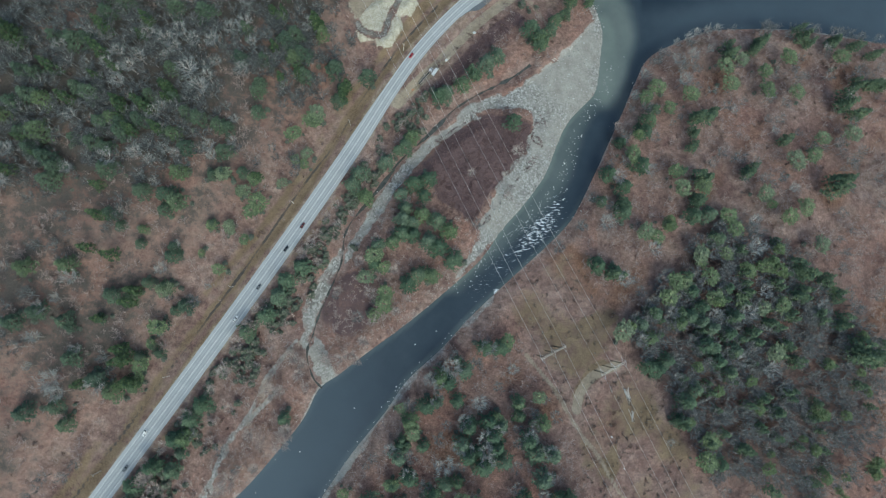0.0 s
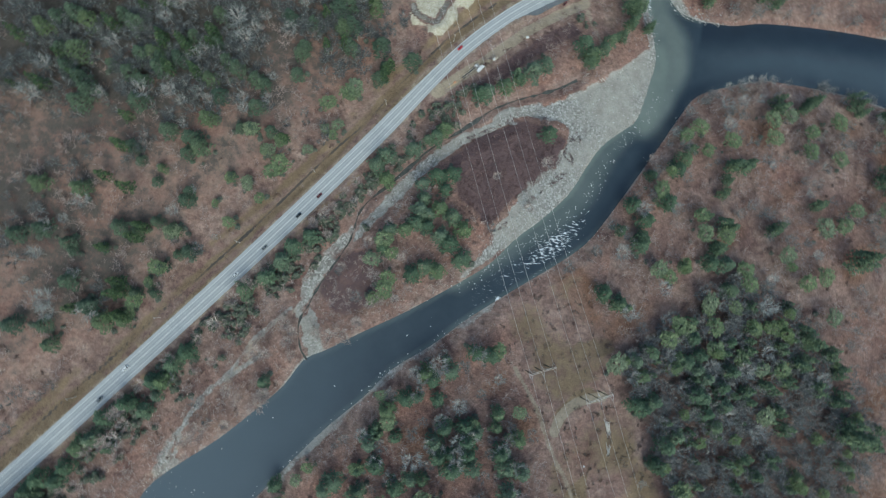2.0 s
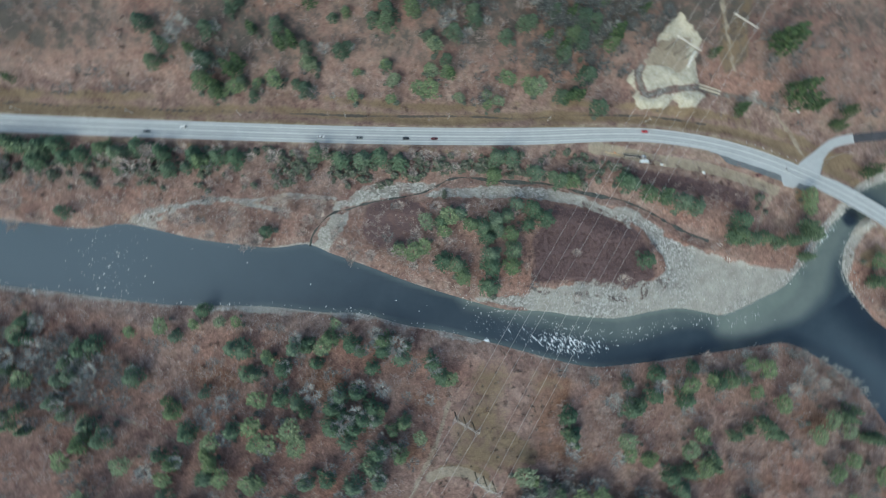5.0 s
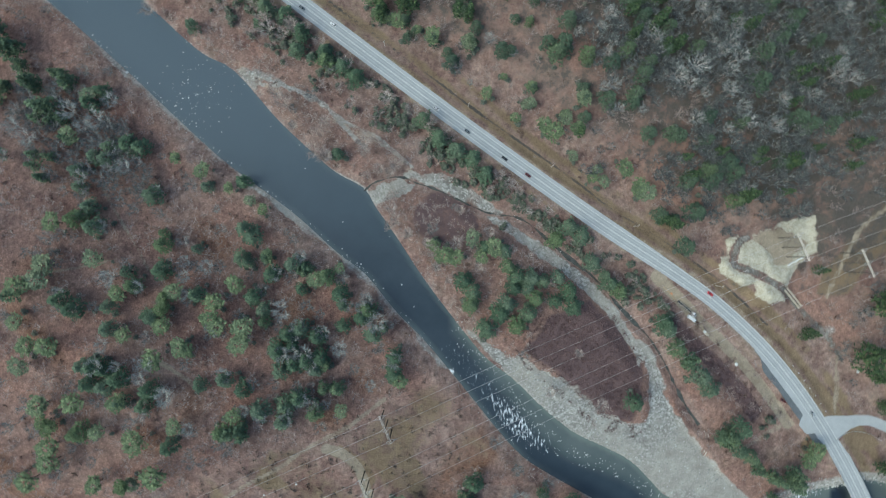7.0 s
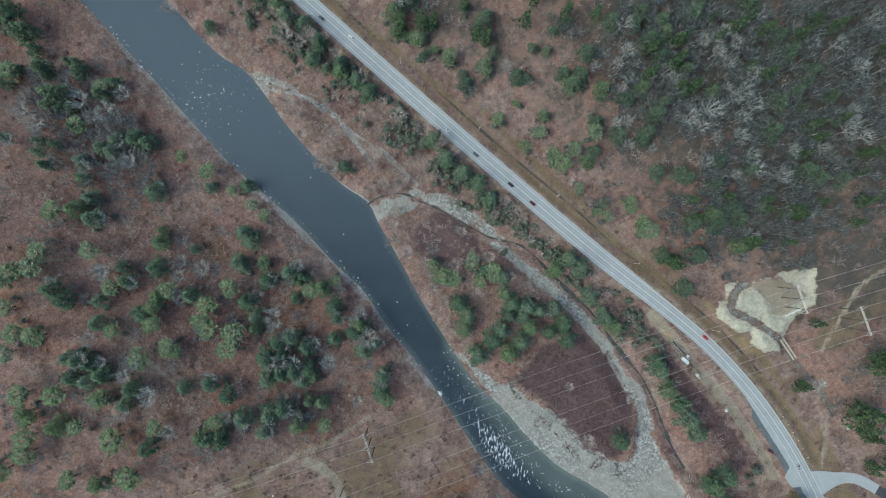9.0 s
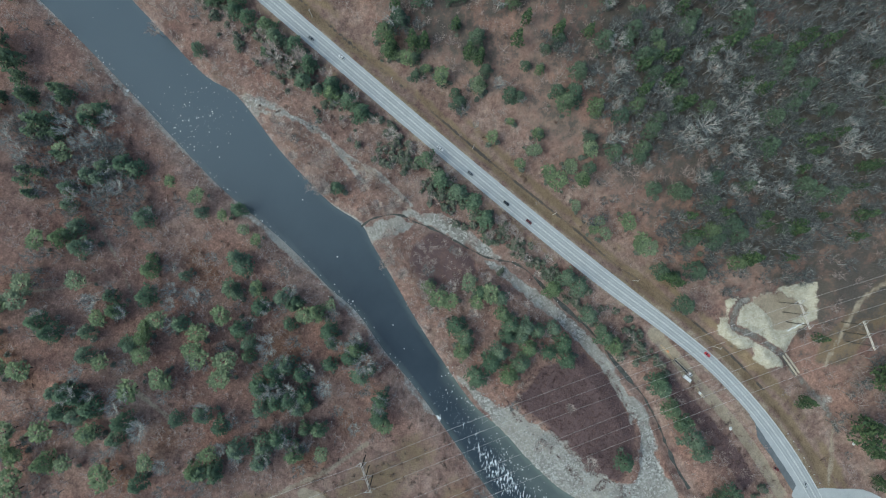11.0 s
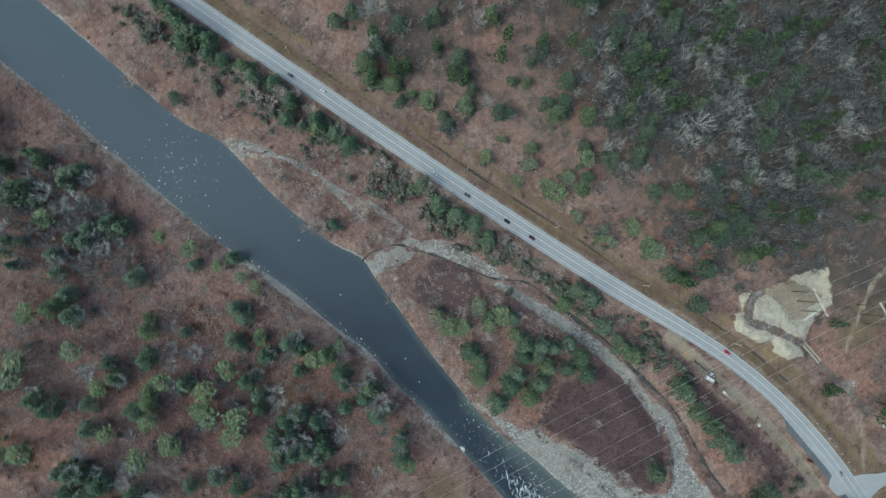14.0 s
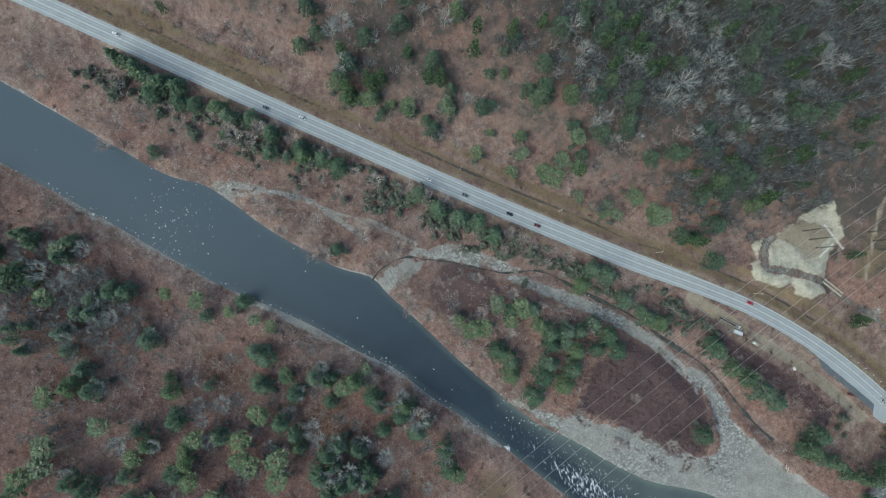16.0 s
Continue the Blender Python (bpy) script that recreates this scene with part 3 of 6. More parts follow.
    gravel = np.maximum(gravel, 0.60 * smooth(4.6, 2.6, lay + 0.5 * fine))
    dirt = np.maximum(smooth(5.5, 2.5, lay), smooth(9.5, 7.0, k["dn"]) * 0.45)
    dirt = np.maximum(dirt, smooth(9, 1, fan + 3 * jag + 2 * fine) * 0.40)
    dirt = np.maximum(dirt, pit_dirt)
    for line, wide in zip(TRACKS, (3.0, 1.4, 1.6, 1.2, 0.9, 0.8, 1.2)):
        d, _, _ = side_and_distance(x, y, line)
        dirt = np.maximum(dirt, smooth(wide + 1.6, wide - 0.6, d + 0.5 * jag) * (0.85 if wide > 2 else 0.62))
    dark_ground = np.maximum(smooth(1.6, 0.5, k["dw"] + 0.6 * fine) * 0.5, smooth(-3, 2, k["pit"]) * smooth(6, 0, k["pit"]) * 0.4)
    # darker floor in the deep and east woods and on the north hillside
    dark_ground = np.maximum(dark_ground, smooth(24, -28, signed(x, y, DEEP_WOOD) + 16 * wobble(x, y, 17, 31)) * np.clip(0.82 + 0.45 * wobble(x, y, 19, 92), 0, 1) + smooth(8, -6, signed(x, y, EAST_WOOD) + 4 * jag) * 0.45)
    dark_ground = np.maximum(dark_ground, smooth(22, 60, k["dn"]) * k["north"] * (0.55 + 0.2 * wobble(x, y, 31, 33)) * (0.75 + 0.25 * smooth(-10, -60, x)))
    dark_ground = np.maximum(dark_ground, smooth(1.5, 0.4, np.abs(k["dn"] - 14.0 - 1.2 * wobble(x, y, 21, 61))) * k["north"] * (x < 30) * (0.62 + 0.3 * jag))
    dark_ground = np.maximum(dark_ground, 0.62 * smooth(2.8, 1.8, track + 0.4 * rough))
    orange = smooth(6, -6, signed(x, y, RUSSET) + 3 * jag + 2 * fine) * 1.2 + 0.7 * smooth(0.40, 0.8, wobble(x, y, 19, 51)) * k["south"] * smooth(10, 30, shore)
    rust = smooth(0.15, 0.7, wobble(x, y, 27, 11)) * 0.8 * (k["dn"] > 40)
    rust = np.maximum(rust, smooth(28, 60, k["dn"]) * k["north"] * (0.22 + 0.45 * wobble(x, y, 21, 12)))
    rust = np.maximum(rust, smooth(8, 30, shore) * k["south"] * (x > 150) * (0.30 + 0.5 * wobble(x, y, 24, 14)))
    rust = np.maximum(rust, smooth(2, 9, shore) * ~k["south"] * ~k["north"] * (k["dn"] > 14) * smooth(10, 70, k["dn"]) * (0.5 + 0.5 * wobble(x, y, 12, 16)))
    rust = np.maximum(rust, smooth(6, 25, shore) * k["south"] * (x < 150) * (0.65 + 0.6 * wobble(x, y, 20, 18)))
    rust = np.maximum(rust, smooth(5, 2, shore) * (k["south"]) * (x > 150) * 0.7)
    for line in TRACKS[1:4]:
        d, _, _ = side_and_distance(x, y, line)
        gravel = np.maximum(gravel, 0.50 * smooth(1.0, 0.2, np.abs(d - 1.3) + 0.25 * fine))
    path, _, _ = side_and_distance(x, y, np.array([(100, 262), (103, 250), (112, 238), (118, 228)], float))
    dirt = np.maximum(dirt, 0.55 * smooth(3.5, 1.0, path + fine))
    dark_ground = np.maximum(dark_ground, 0.5 * smooth(9, 2, np.hypot((x - 152) / 2.4, (y - 380) / 2.0)))
    rust, orange = rust * smooth(3, 8, k["dw"]) * (1 - 0.8 * clear), orange * (1 - 0.6 * clear)
    for name, r, g, b in (("cover", gravel, grass, red), ("cover_two", sand, dirt, dark_ground), ("cover_three", rust, orange, rust)):
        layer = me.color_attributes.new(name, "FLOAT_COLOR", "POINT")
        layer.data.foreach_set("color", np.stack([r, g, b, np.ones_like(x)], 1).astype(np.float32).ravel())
    tagged(new("ground", me), "leaf-littered valley floor and hillside with gravel banks", "ground", kind="structure")


build_ground()


def build_water():
    xs, ys = np.arange(-420, 640, 3.0), np.arange(-470, 470, 3.0)
    gx, gy = np.meshgrid(xs, ys)
    x, y = gx.ravel(), gy.ravel()
    dr = signed(x, y, RIVER)
    nx, ny = len(xs), len(ys)
    i = np.arange(nx * ny).reshape(ny, nx)
    quads = np.stack([i[:-1, :-1], i[:-1, 1:], i[1:, 1:], i[1:, :-1]], -1).reshape(-1, 4)
    quads = quads[(dr[quads].min(1) < 2.0)]
    used, back = np.unique(quads.ravel(), return_inverse=True)
    x, y, dr = x[used], y[used], dr[used]
    me = mesh_from("water", np.stack([x, y, 0 * x], 1), back.reshape(-1, 4), [M_WATER], True)
    race, _, _ = side_and_distance(x, y, np.array([(56, 15), (73, 31), (91, 47), (109, 64), (123, 82)], float))
    rapid = 0.20 * smooth(44, 6, np.hypot(x - 108, y - 60)) + 0.45 * smooth(17, 2, race + 3 * wobble(x, y, 7, 9))
    rapid = np.maximum(rapid, 0.95 * smooth(7, 1, np.hypot(x - 73, y - 14)))
    rapid = np.maximum(rapid, 0.34 * smooth(34, 8, np.hypot(x + 118, y + 172)))
    white, _, _ = side_and_distance(x, y, np.array([(150, 283), (152, 264), (155, 250), (158, 238)], float))
    rapid = np.maximum(rapid, 0.62 * smooth(7, 1, white))
    plume, _, _ = side_and_distance(x, y, np.array([(152, 285), (163, 262), (178, 244), (180, 222), (174, 196), (168, 172)], float))
    shoal = 0.75 * smooth(19, 6, plume + 2 * wobble(x, y, 12, 4)) + 0.35 * smooth(-4, -1, dr) + 0.5 * smooth(13, 1, signed(x, y, BAR)) + 0.5 * smooth(60, 30, np.hypot(x - 175, y - 345))
    # tree reflections painted dark along the east-reach banks; a dark spot by the bridge
    painted_dark = 0.0 * smooth(190, 235, x + 6 * wobble(x, y, 17, 3)) * (y < 300) + 0.7 * smooth(30, 8, side_and_distance(x, y, EAST_BANK)[0] + 3 * wobble(x, y, 8, 5)) * (x > 200) + 0.9 * smooth(8, 4, np.hypot(x - 152, y - 299))
    painted_dark = np.maximum(painted_dark, 0.55 * smooth(14, 4, side_and_distance(x, y, SOUTH_BANK)[0] + 2 * wobble(x, y, 9, 8)) * smooth(120, 150, x))
    shoal = shoal * (1 - 0.8 * np.clip(painted_dark, 0, 1))
    # alpha: painted sky sheen, paler on the west reach and mid east reach
    layer = me.color_attributes.new("flow_and_sheen", "FLOAT_COLOR", "POINT")
    layer.data.foreach_set("color", np.stack([rapid, np.clip(shoal, 0, 1), np.clip(painted_dark, 0, 1), np.maximum(0.85 * smooth(40, -130, x), 0.42 * smooth(185, 240, x) * smooth(12, 34, side_and_distance(x, y, EAST_BANK)[0]))], 1).astype(np.float32).ravel())
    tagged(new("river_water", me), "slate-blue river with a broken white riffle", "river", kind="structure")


build_water()


# ---------------------------------------------------------------- roads
def ribbon(name, line, left, right, z, mat, step=4.0, thick=0.0):
    """A flat strip along a line between two offsets to its left."""
    line = np.asarray(line)
    t = np.gradient(line, axis=0)
    t /= np.linalg.norm(t, axis=1)[:, None]
    nrm = np.stack([-t[:, 1], t[:, 0]], 1)
    a, b = line + nrm * np.reshape(left, (-1, 1)), line + nrm * np.reshape(right, (-1, 1))
    zz = np.full((len(line), 1), z)
    v = np.vstack([np.hstack([a, zz]), np.hstack([b, zz])])
    k = len(line)
    i = np.arange(k - 1)
    f = np.stack([i, i + k, i + k + 1, i + 1], 1)
    if thick:
        v = np.vstack([v, v - (0, 0, thick)])
        f = np.vstack([f, f[:, ::-1] + 2 * k, np.stack([i, i + 1, i + 1 + 2 * k, i + 2 * k], 1), np.stack([i + k, i + 3 * k, i + 1 + 3 * k, i + k + 1], 1)])
    return new(name, mesh_from(name, v, f, [mat]))


def stretch(line, a, b):
    """The part of a line between the points nearest to a and b."""
    i, j = (int(np.argmin(np.hypot(*(line - np.array(p, float)).T))) for p in (a, b))
    return line[min(i, j) : max(i, j) + 1]


bend = smooth(120, 185, ROAD_LINE[:, 1]) * smooth(300, 284, ROAD_LINE[:, 1]) * (ROAD_LINE[:, 0] < 130)
road = tagged(ribbon("road", ROAD_LINE, 6.2 - 1.8 * bend, -6.2 + 0.5 * bend, 6.02, M_ROAD, thick=0.5), "pale worn two-lane asphalt highway", "road", kind="structure")
for name, off, w in (("edge_line", 3.9, 0.16), ("edge_line", -3.9, 0.16), ("centre_line", 0.22, 0.11), ("centre_line", -0.22, 0.11)):
    ribbon(name, ROAD_LINE, off + w, off - w, 6.04, M_LINE).parent = road
for name, off in (("wheel_track", 2.9), ("wheel_track", 1.2), ("wheel_track", -1.2), ("wheel_track", -2.9)):
    ribbon(name, ROAD_LINE, off + 0.38, off - 0.38, 6.03, M_TRACK).parent = road
seg = spline(stretch(ROAD_LINE, (42, 233), (112, 289)), 2)
u = np.linspace(0, 1, len(seg))
old_wide = 6.2 + 5.6 * smooth(0.06, 0.2, u) * smooth(1.0, 0.93, u) + 0.5 * wobble(seg[:, 0], seg[:, 1], 5, 8)
ribbon("old_pull_off", seg, -5.6, -old_wide, 6.006, M_ROAD_OLD).parent = road
wide = 6.2 + 1.7 * smooth(0.0, 0.25, u) * smooth(1.0, 0.9, u) + 6.0 * smooth(0.70, 0.73, u) * smooth(0.87, 0.84, u) + 0.5 * wobble(seg[:, 0], seg[:, 1], 4, 3) * (u > 0.1) * (u < 0.9)
ribbon("pull_off", seg, -5.6, -wide, 6.012, M_ROAD).parent = road
head, tail = stretch(SIDE_ROAD, (103, 284), (100, 328)), stretch(SIDE_ROAD, (100, 328), (180, 470))
flare = 3.6 + 6.0 * smooth(0.62, 0.0, np.linspace(0, 1, len(head))) ** 1.5
side_road = tagged(ribbon("side_road", head, flare, -flare, 6.008, M_ROAD, thick=0.4), "pale flared junction of a side road", "road", kind="structure")
tagged(ribbon("side_road", tail, 3.4, -3.4, 6.0, M_ROAD_DARK, thick=0.4), "dark freshly paved side road", "road", kind="structure")
u = np.linspace(0, 1, len(CREEK_WATER))
reach = 0.5 + 1.5 * smooth(0.64, 0.67, u) * smooth(0.74, 0.71, u) + 1.1 * smooth(0.84, 0.90, u) * (0.6 + 0.5 * np.sin(u * 160)) + 1.3 * smooth(0.40, 0.46, u) * smooth(0.60, 0.52, u) + 0.35 * np.sin(u * 90) + 0.25 * np.sin(u * 210)
reach = reach * (0.8 + 0.45 * wobble(CREEK_WATER[:, 0], CREEK_WATER[:, 1], 2.1, 4))
tagged(ribbon("creek_water", CREEK_WATER, reach, -reach - 0.3 * np.cos(u * 150), 0.42, M_CREEK), "thin dark side channel beside the gravel", "stream", kind="structure")


# ---------------------------------------------------------------- trees
def stick(v, f, a, b, ra, rb, sides=3):
    a, b = np.array(a, float), np.array(b, float)
    d = (b - a) / (np.linalg.norm(b - a) + 1e-9)
    s = np.cross(d, (0.31, 0.93, 0.2))
    s /= np.linalg.norm(s) + 1e-9
    u = np.cross(d, s)
    i = len(v)
    for c, r in ((a, ra), (b, rb)):
        for k in range(sides):
            w = 2 * math.pi * k / sides
            v.append(c + r * (math.cos(w) * s + math.sin(w) * u))
    for k in range(sides):
        j = (k + 1) % sides
        f += [(i + k, i + j, i + sides + j), (i + k, i + sides + j, i + sides + k)]


def spray(v, f, rng, a, b, w):
    """A small tilted spray of needles from a to b."""
    d = b - a
    s = np.cross(d, (0, 0, 1.0))
    s = s / (np.linalg.norm(s) + 1e-9) * w / 2 + np.array((0, 0, rng.uniform(-0.3, 0.3) * w))
    m = a + d * 0.5
    i = len(v)
    v += [a, m + s, b, m - s]
    f += [(i, i + 1, i + 2), (i, i + 2, i + 3)]


def conifer_arrays(rng, height, radius, tufts=230, pine=False):
    """Trunk and crown of an evergreen: tufts of needles over an uneven cone, or over the dome of a pine."""
    tv, tf, cv, cf = [], [], [], []
    stick(tv, tf, (0, 0, -0.6), (0.1, 0.05, height * 0.94), 0.24, 0.05, 5)
    p1, p2, p3 = (rng.uniform(0, 6.28) for _ in range(3))
    size = 0.80 * (400 / tufts) ** 0.5
    for k in range(tufts):
        u = 1 - (1 - (k + rng.random()) / tufts) ** 0.62
        a = k * 2.39996 + rng.uniform(-0.6, 0.6)
        lobe = 1 + 0.16 * math.sin(2 * a + p1 + 4 * u) + 0.14 * math.sin(3 * a + p2 - 7 * u) + 0.12 * math.sin(6 * a + p3 + 9 * u)
        if pine:
            z, r = height * (0.70 + 0.28 * u), radius * math.sqrt(max(0.02, 1 - (u * 0.98) ** 1.5))
        else:
            z, r = height * (0.24 + 0.76 * u), radius * ((1 - u) ** 0.72 + 0.05)
        r *= lobe * (1 - 0.45 * rng.random() ** 1.6)
        q = np.array([math.cos(a) * r, math.sin(a) * r, z + rng.uniform(-0.04, 0.04) * height])
        b = a + rng.uniform(-1.2, 1.2)
        ln = size * radius * rng.uniform(0.20, 0.38)
        d = np.array([math.cos(b), math.sin(b), rng.uniform(-0.45, 0.45) + (0.35 if pine else 0.0)]) * ln
        spray(cv, cf, rng, q - d * 0.6, q + d * 0.5, ln * rng.uniform(0.55, 0.9))
    return np.array(tv), np.array(tf), np.array(cv), np.array(cf)


def bare_arrays(rng, height, radius, limbs=8, forks=4, twigs=130):
    """A leafless hardwood: bent limbs with forks, and the cloud of fine twigs about them."""
    v, f, tv, tf = [], [], [], []
    top = np.array([rng.uniform(-0.5, 0.5), rng.uniform(-0.5, 0.5), height * 0.55])
    stick(v, f, (0, 0, -0.6), top, 0.24, 0.14, 4)
    ends = []
    for k in range(limbs):
        a = 2 * math.pi * (k + rng.uniform(0.1, 0.9)) / limbs
        root = top * rng.uniform(0.6, 1.0)
        rr = radius * rng.uniform(0.55, 1.0)
        knee = root + np.array([math.cos(a) * rr * 0.5, math.sin(a) * rr * 0.5, (height - root[2]) * rng.uniform(0.4, 0.6)])
        b = a + rng.uniform(-0.6, 0.6)
        tip = knee + np.array([math.cos(b) * rr * 0.5, math.sin(b) * rr * 0.5, (height - knee[2]) * rng.uniform(0.3, 0.9)])
        stick(v, f, root, knee, 0.13, 0.09)
        sd = np.array([-math.sin(b), math.cos(b), 0.2]) * 0.12
        i = len(v)
        v += [knee - sd, knee + sd, tip]
        f.append((i, i + 1, i + 2))
        ends += [(knee, tip, b)]
        for j in range(forks):
            q = knee + (tip - knee) * rng.uniform(-0.3, 0.8)
            c = a + rng.choice((-1, 1)) * rng.uniform(0.4, 1.2)
            ln = rr * rng.uniform(0.3, 0.55)
            e = q + np.array([math.cos(c) * ln, math.sin(c) * ln, ln * rng.uniform(0.2, 0.9)])
            sd = np.array([-math.sin(c), math.cos(c), rng.uniform(-0.4, 0.4)]) * 0.085
            i = len(v)
            v += [q - sd, q + sd, e]
            f.append((i, i + 1, i + 2))
            ends.append((q, e, c))
    for k in range(twigs):
        q0, e0, c = ends[rng.randrange(len(ends))]
        q = q0 + (e0 - q0) * rng.uniform(0.1, 1.05) + np.array([rng.gauss(0, 0.09), rng.gauss(0, 0.09), rng.gauss(-0.05, 0.10)]) * radius
        b = c + rng.uniform(-1.3, 1.3)
        ln = radius * rng.uniform(0.18, 0.42)
        e = q + np.array([math.cos(b) * ln, math.sin(b) * ln, ln * rng.uniform(0.1, 0.9)])
        sd = np.array([-math.sin(b), math.cos(b), rng.uniform(-0.5, 0.5)]) * rng.uniform(0.07, 0.15)
        i = len(tv)
        tv += [q - sd, q + sd, e]
        tf.append((i, i + 1, i + 2))
    return np.array(v), np.array(f), np.array(tv), np.array(tf)


def haze_arrays(rng, height, radius, limbs=6, twigs=7):
    """A young leafless tree: a trunk, thin limbs and a loose cloud of fine twigs."""
    v, f = [], []
    stick(v, f, (0, 0, -0.3), (0, 0, height * 0.7), 0.12, 0.05)
    for k in range(limbs):
        a = 2 * math.pi * (k + rng.random()) / limbs
        rr = radius * (0.6 + 0.5 * rng.random())
        root = np.array([0, 0, height * (0.2 + 0.4 * rng.random())])
        tip = np.array([math.cos(a) * rr, math.sin(a) * rr, root[2] + (height - root[2]) * (0.45 + 0.5 * rng.random())])
        sd = np.array([-math.sin(a), math.cos(a), 0]) * 0.10
        i = len(v)
        v += [root - sd, root + sd, tip]
        f.append((i, i + 1, i + 2))
        for j in range(twigs):
            q = root + (tip - root) * (0.1 + 0.9 * rng.random())
            b = a + rng.uniform(-1.6, 1.6)
            ln = radius * rng.uniform(0.25, 0.6)
            e = q + np.array([math.cos(b) * ln, math.sin(b) * ln, ln * rng.uniform(0.05, 0.7)])
            sd = np.array([-math.sin(b), math.cos(b), rng.uniform(-0.3, 0.3)]) * rng.uniform(0.05, 0.12)
            i = len(v)
            v += [q - sd, q + sd, e]
            f.append((i, i + 1, i + 2))
    return np.array(v), np.array(f)


def shrub_arrays(rng, height, radius, stems=16):
    v, f = [], []
    for k in range(stems):
        a, r = 2 * math.pi * rng.random(), radius * (0.4 + 0.7 * rng.random())
        q = np.array([rng.uniform(-0.3, 0.3) * radius, rng.uniform(-0.3, 0.3) * radius, 0])
        e = q + np.array([math.cos(a) * r, math.sin(a) * r, height * (0.5 + 0.5 * rng.random())])
        s = np.array([-math.sin(a), math.cos(a), 0]) * 0.10
        m = (q + e) / 2 + (0, 0, 0.15 * height)
        i = len(v)
        v += [q, m + s, e, m - s]
        f += [(i, i + 1, i + 2), (i, i + 2, i + 3)]
    return np.array(v), np.array(f)


def place_many(name, kinds, spots, mats, label, category):
    """Many plants in one mesh: kinds are (verts, faces, material index per face), spots are (x, y, scale, turn, kind)."""
    xy = np.array([(s[0], s[1]) for s in spots])
    z = terrain(xy[:, 0], xy[:, 1])[0]
    vs, fs, mi, base = [], [], [], 0
    for (x, y, s, a, k), h in zip(spots, z):
        v, f, m = kinds[k]
        c, sn = math.cos(a) * s, math.sin(a) * s
        w = np.empty_like(v)
        w[:, 0], w[:, 1], w[:, 2] = v[:, 0] * c - v[:, 1] * sn + x, v[:, 0] * sn + v[:, 1] * c + y, v[:, 2] * s + h - 0.1
        vs.append(w)
        fs.append(f + base)
        mi.append(m)
        base += len(v)
    me = mesh_from(name, np.vstack(vs), np.vstack(fs), mats, False, np.concatenate(mi))
    return tagged(new(name, me), label, category, kind="stuff")


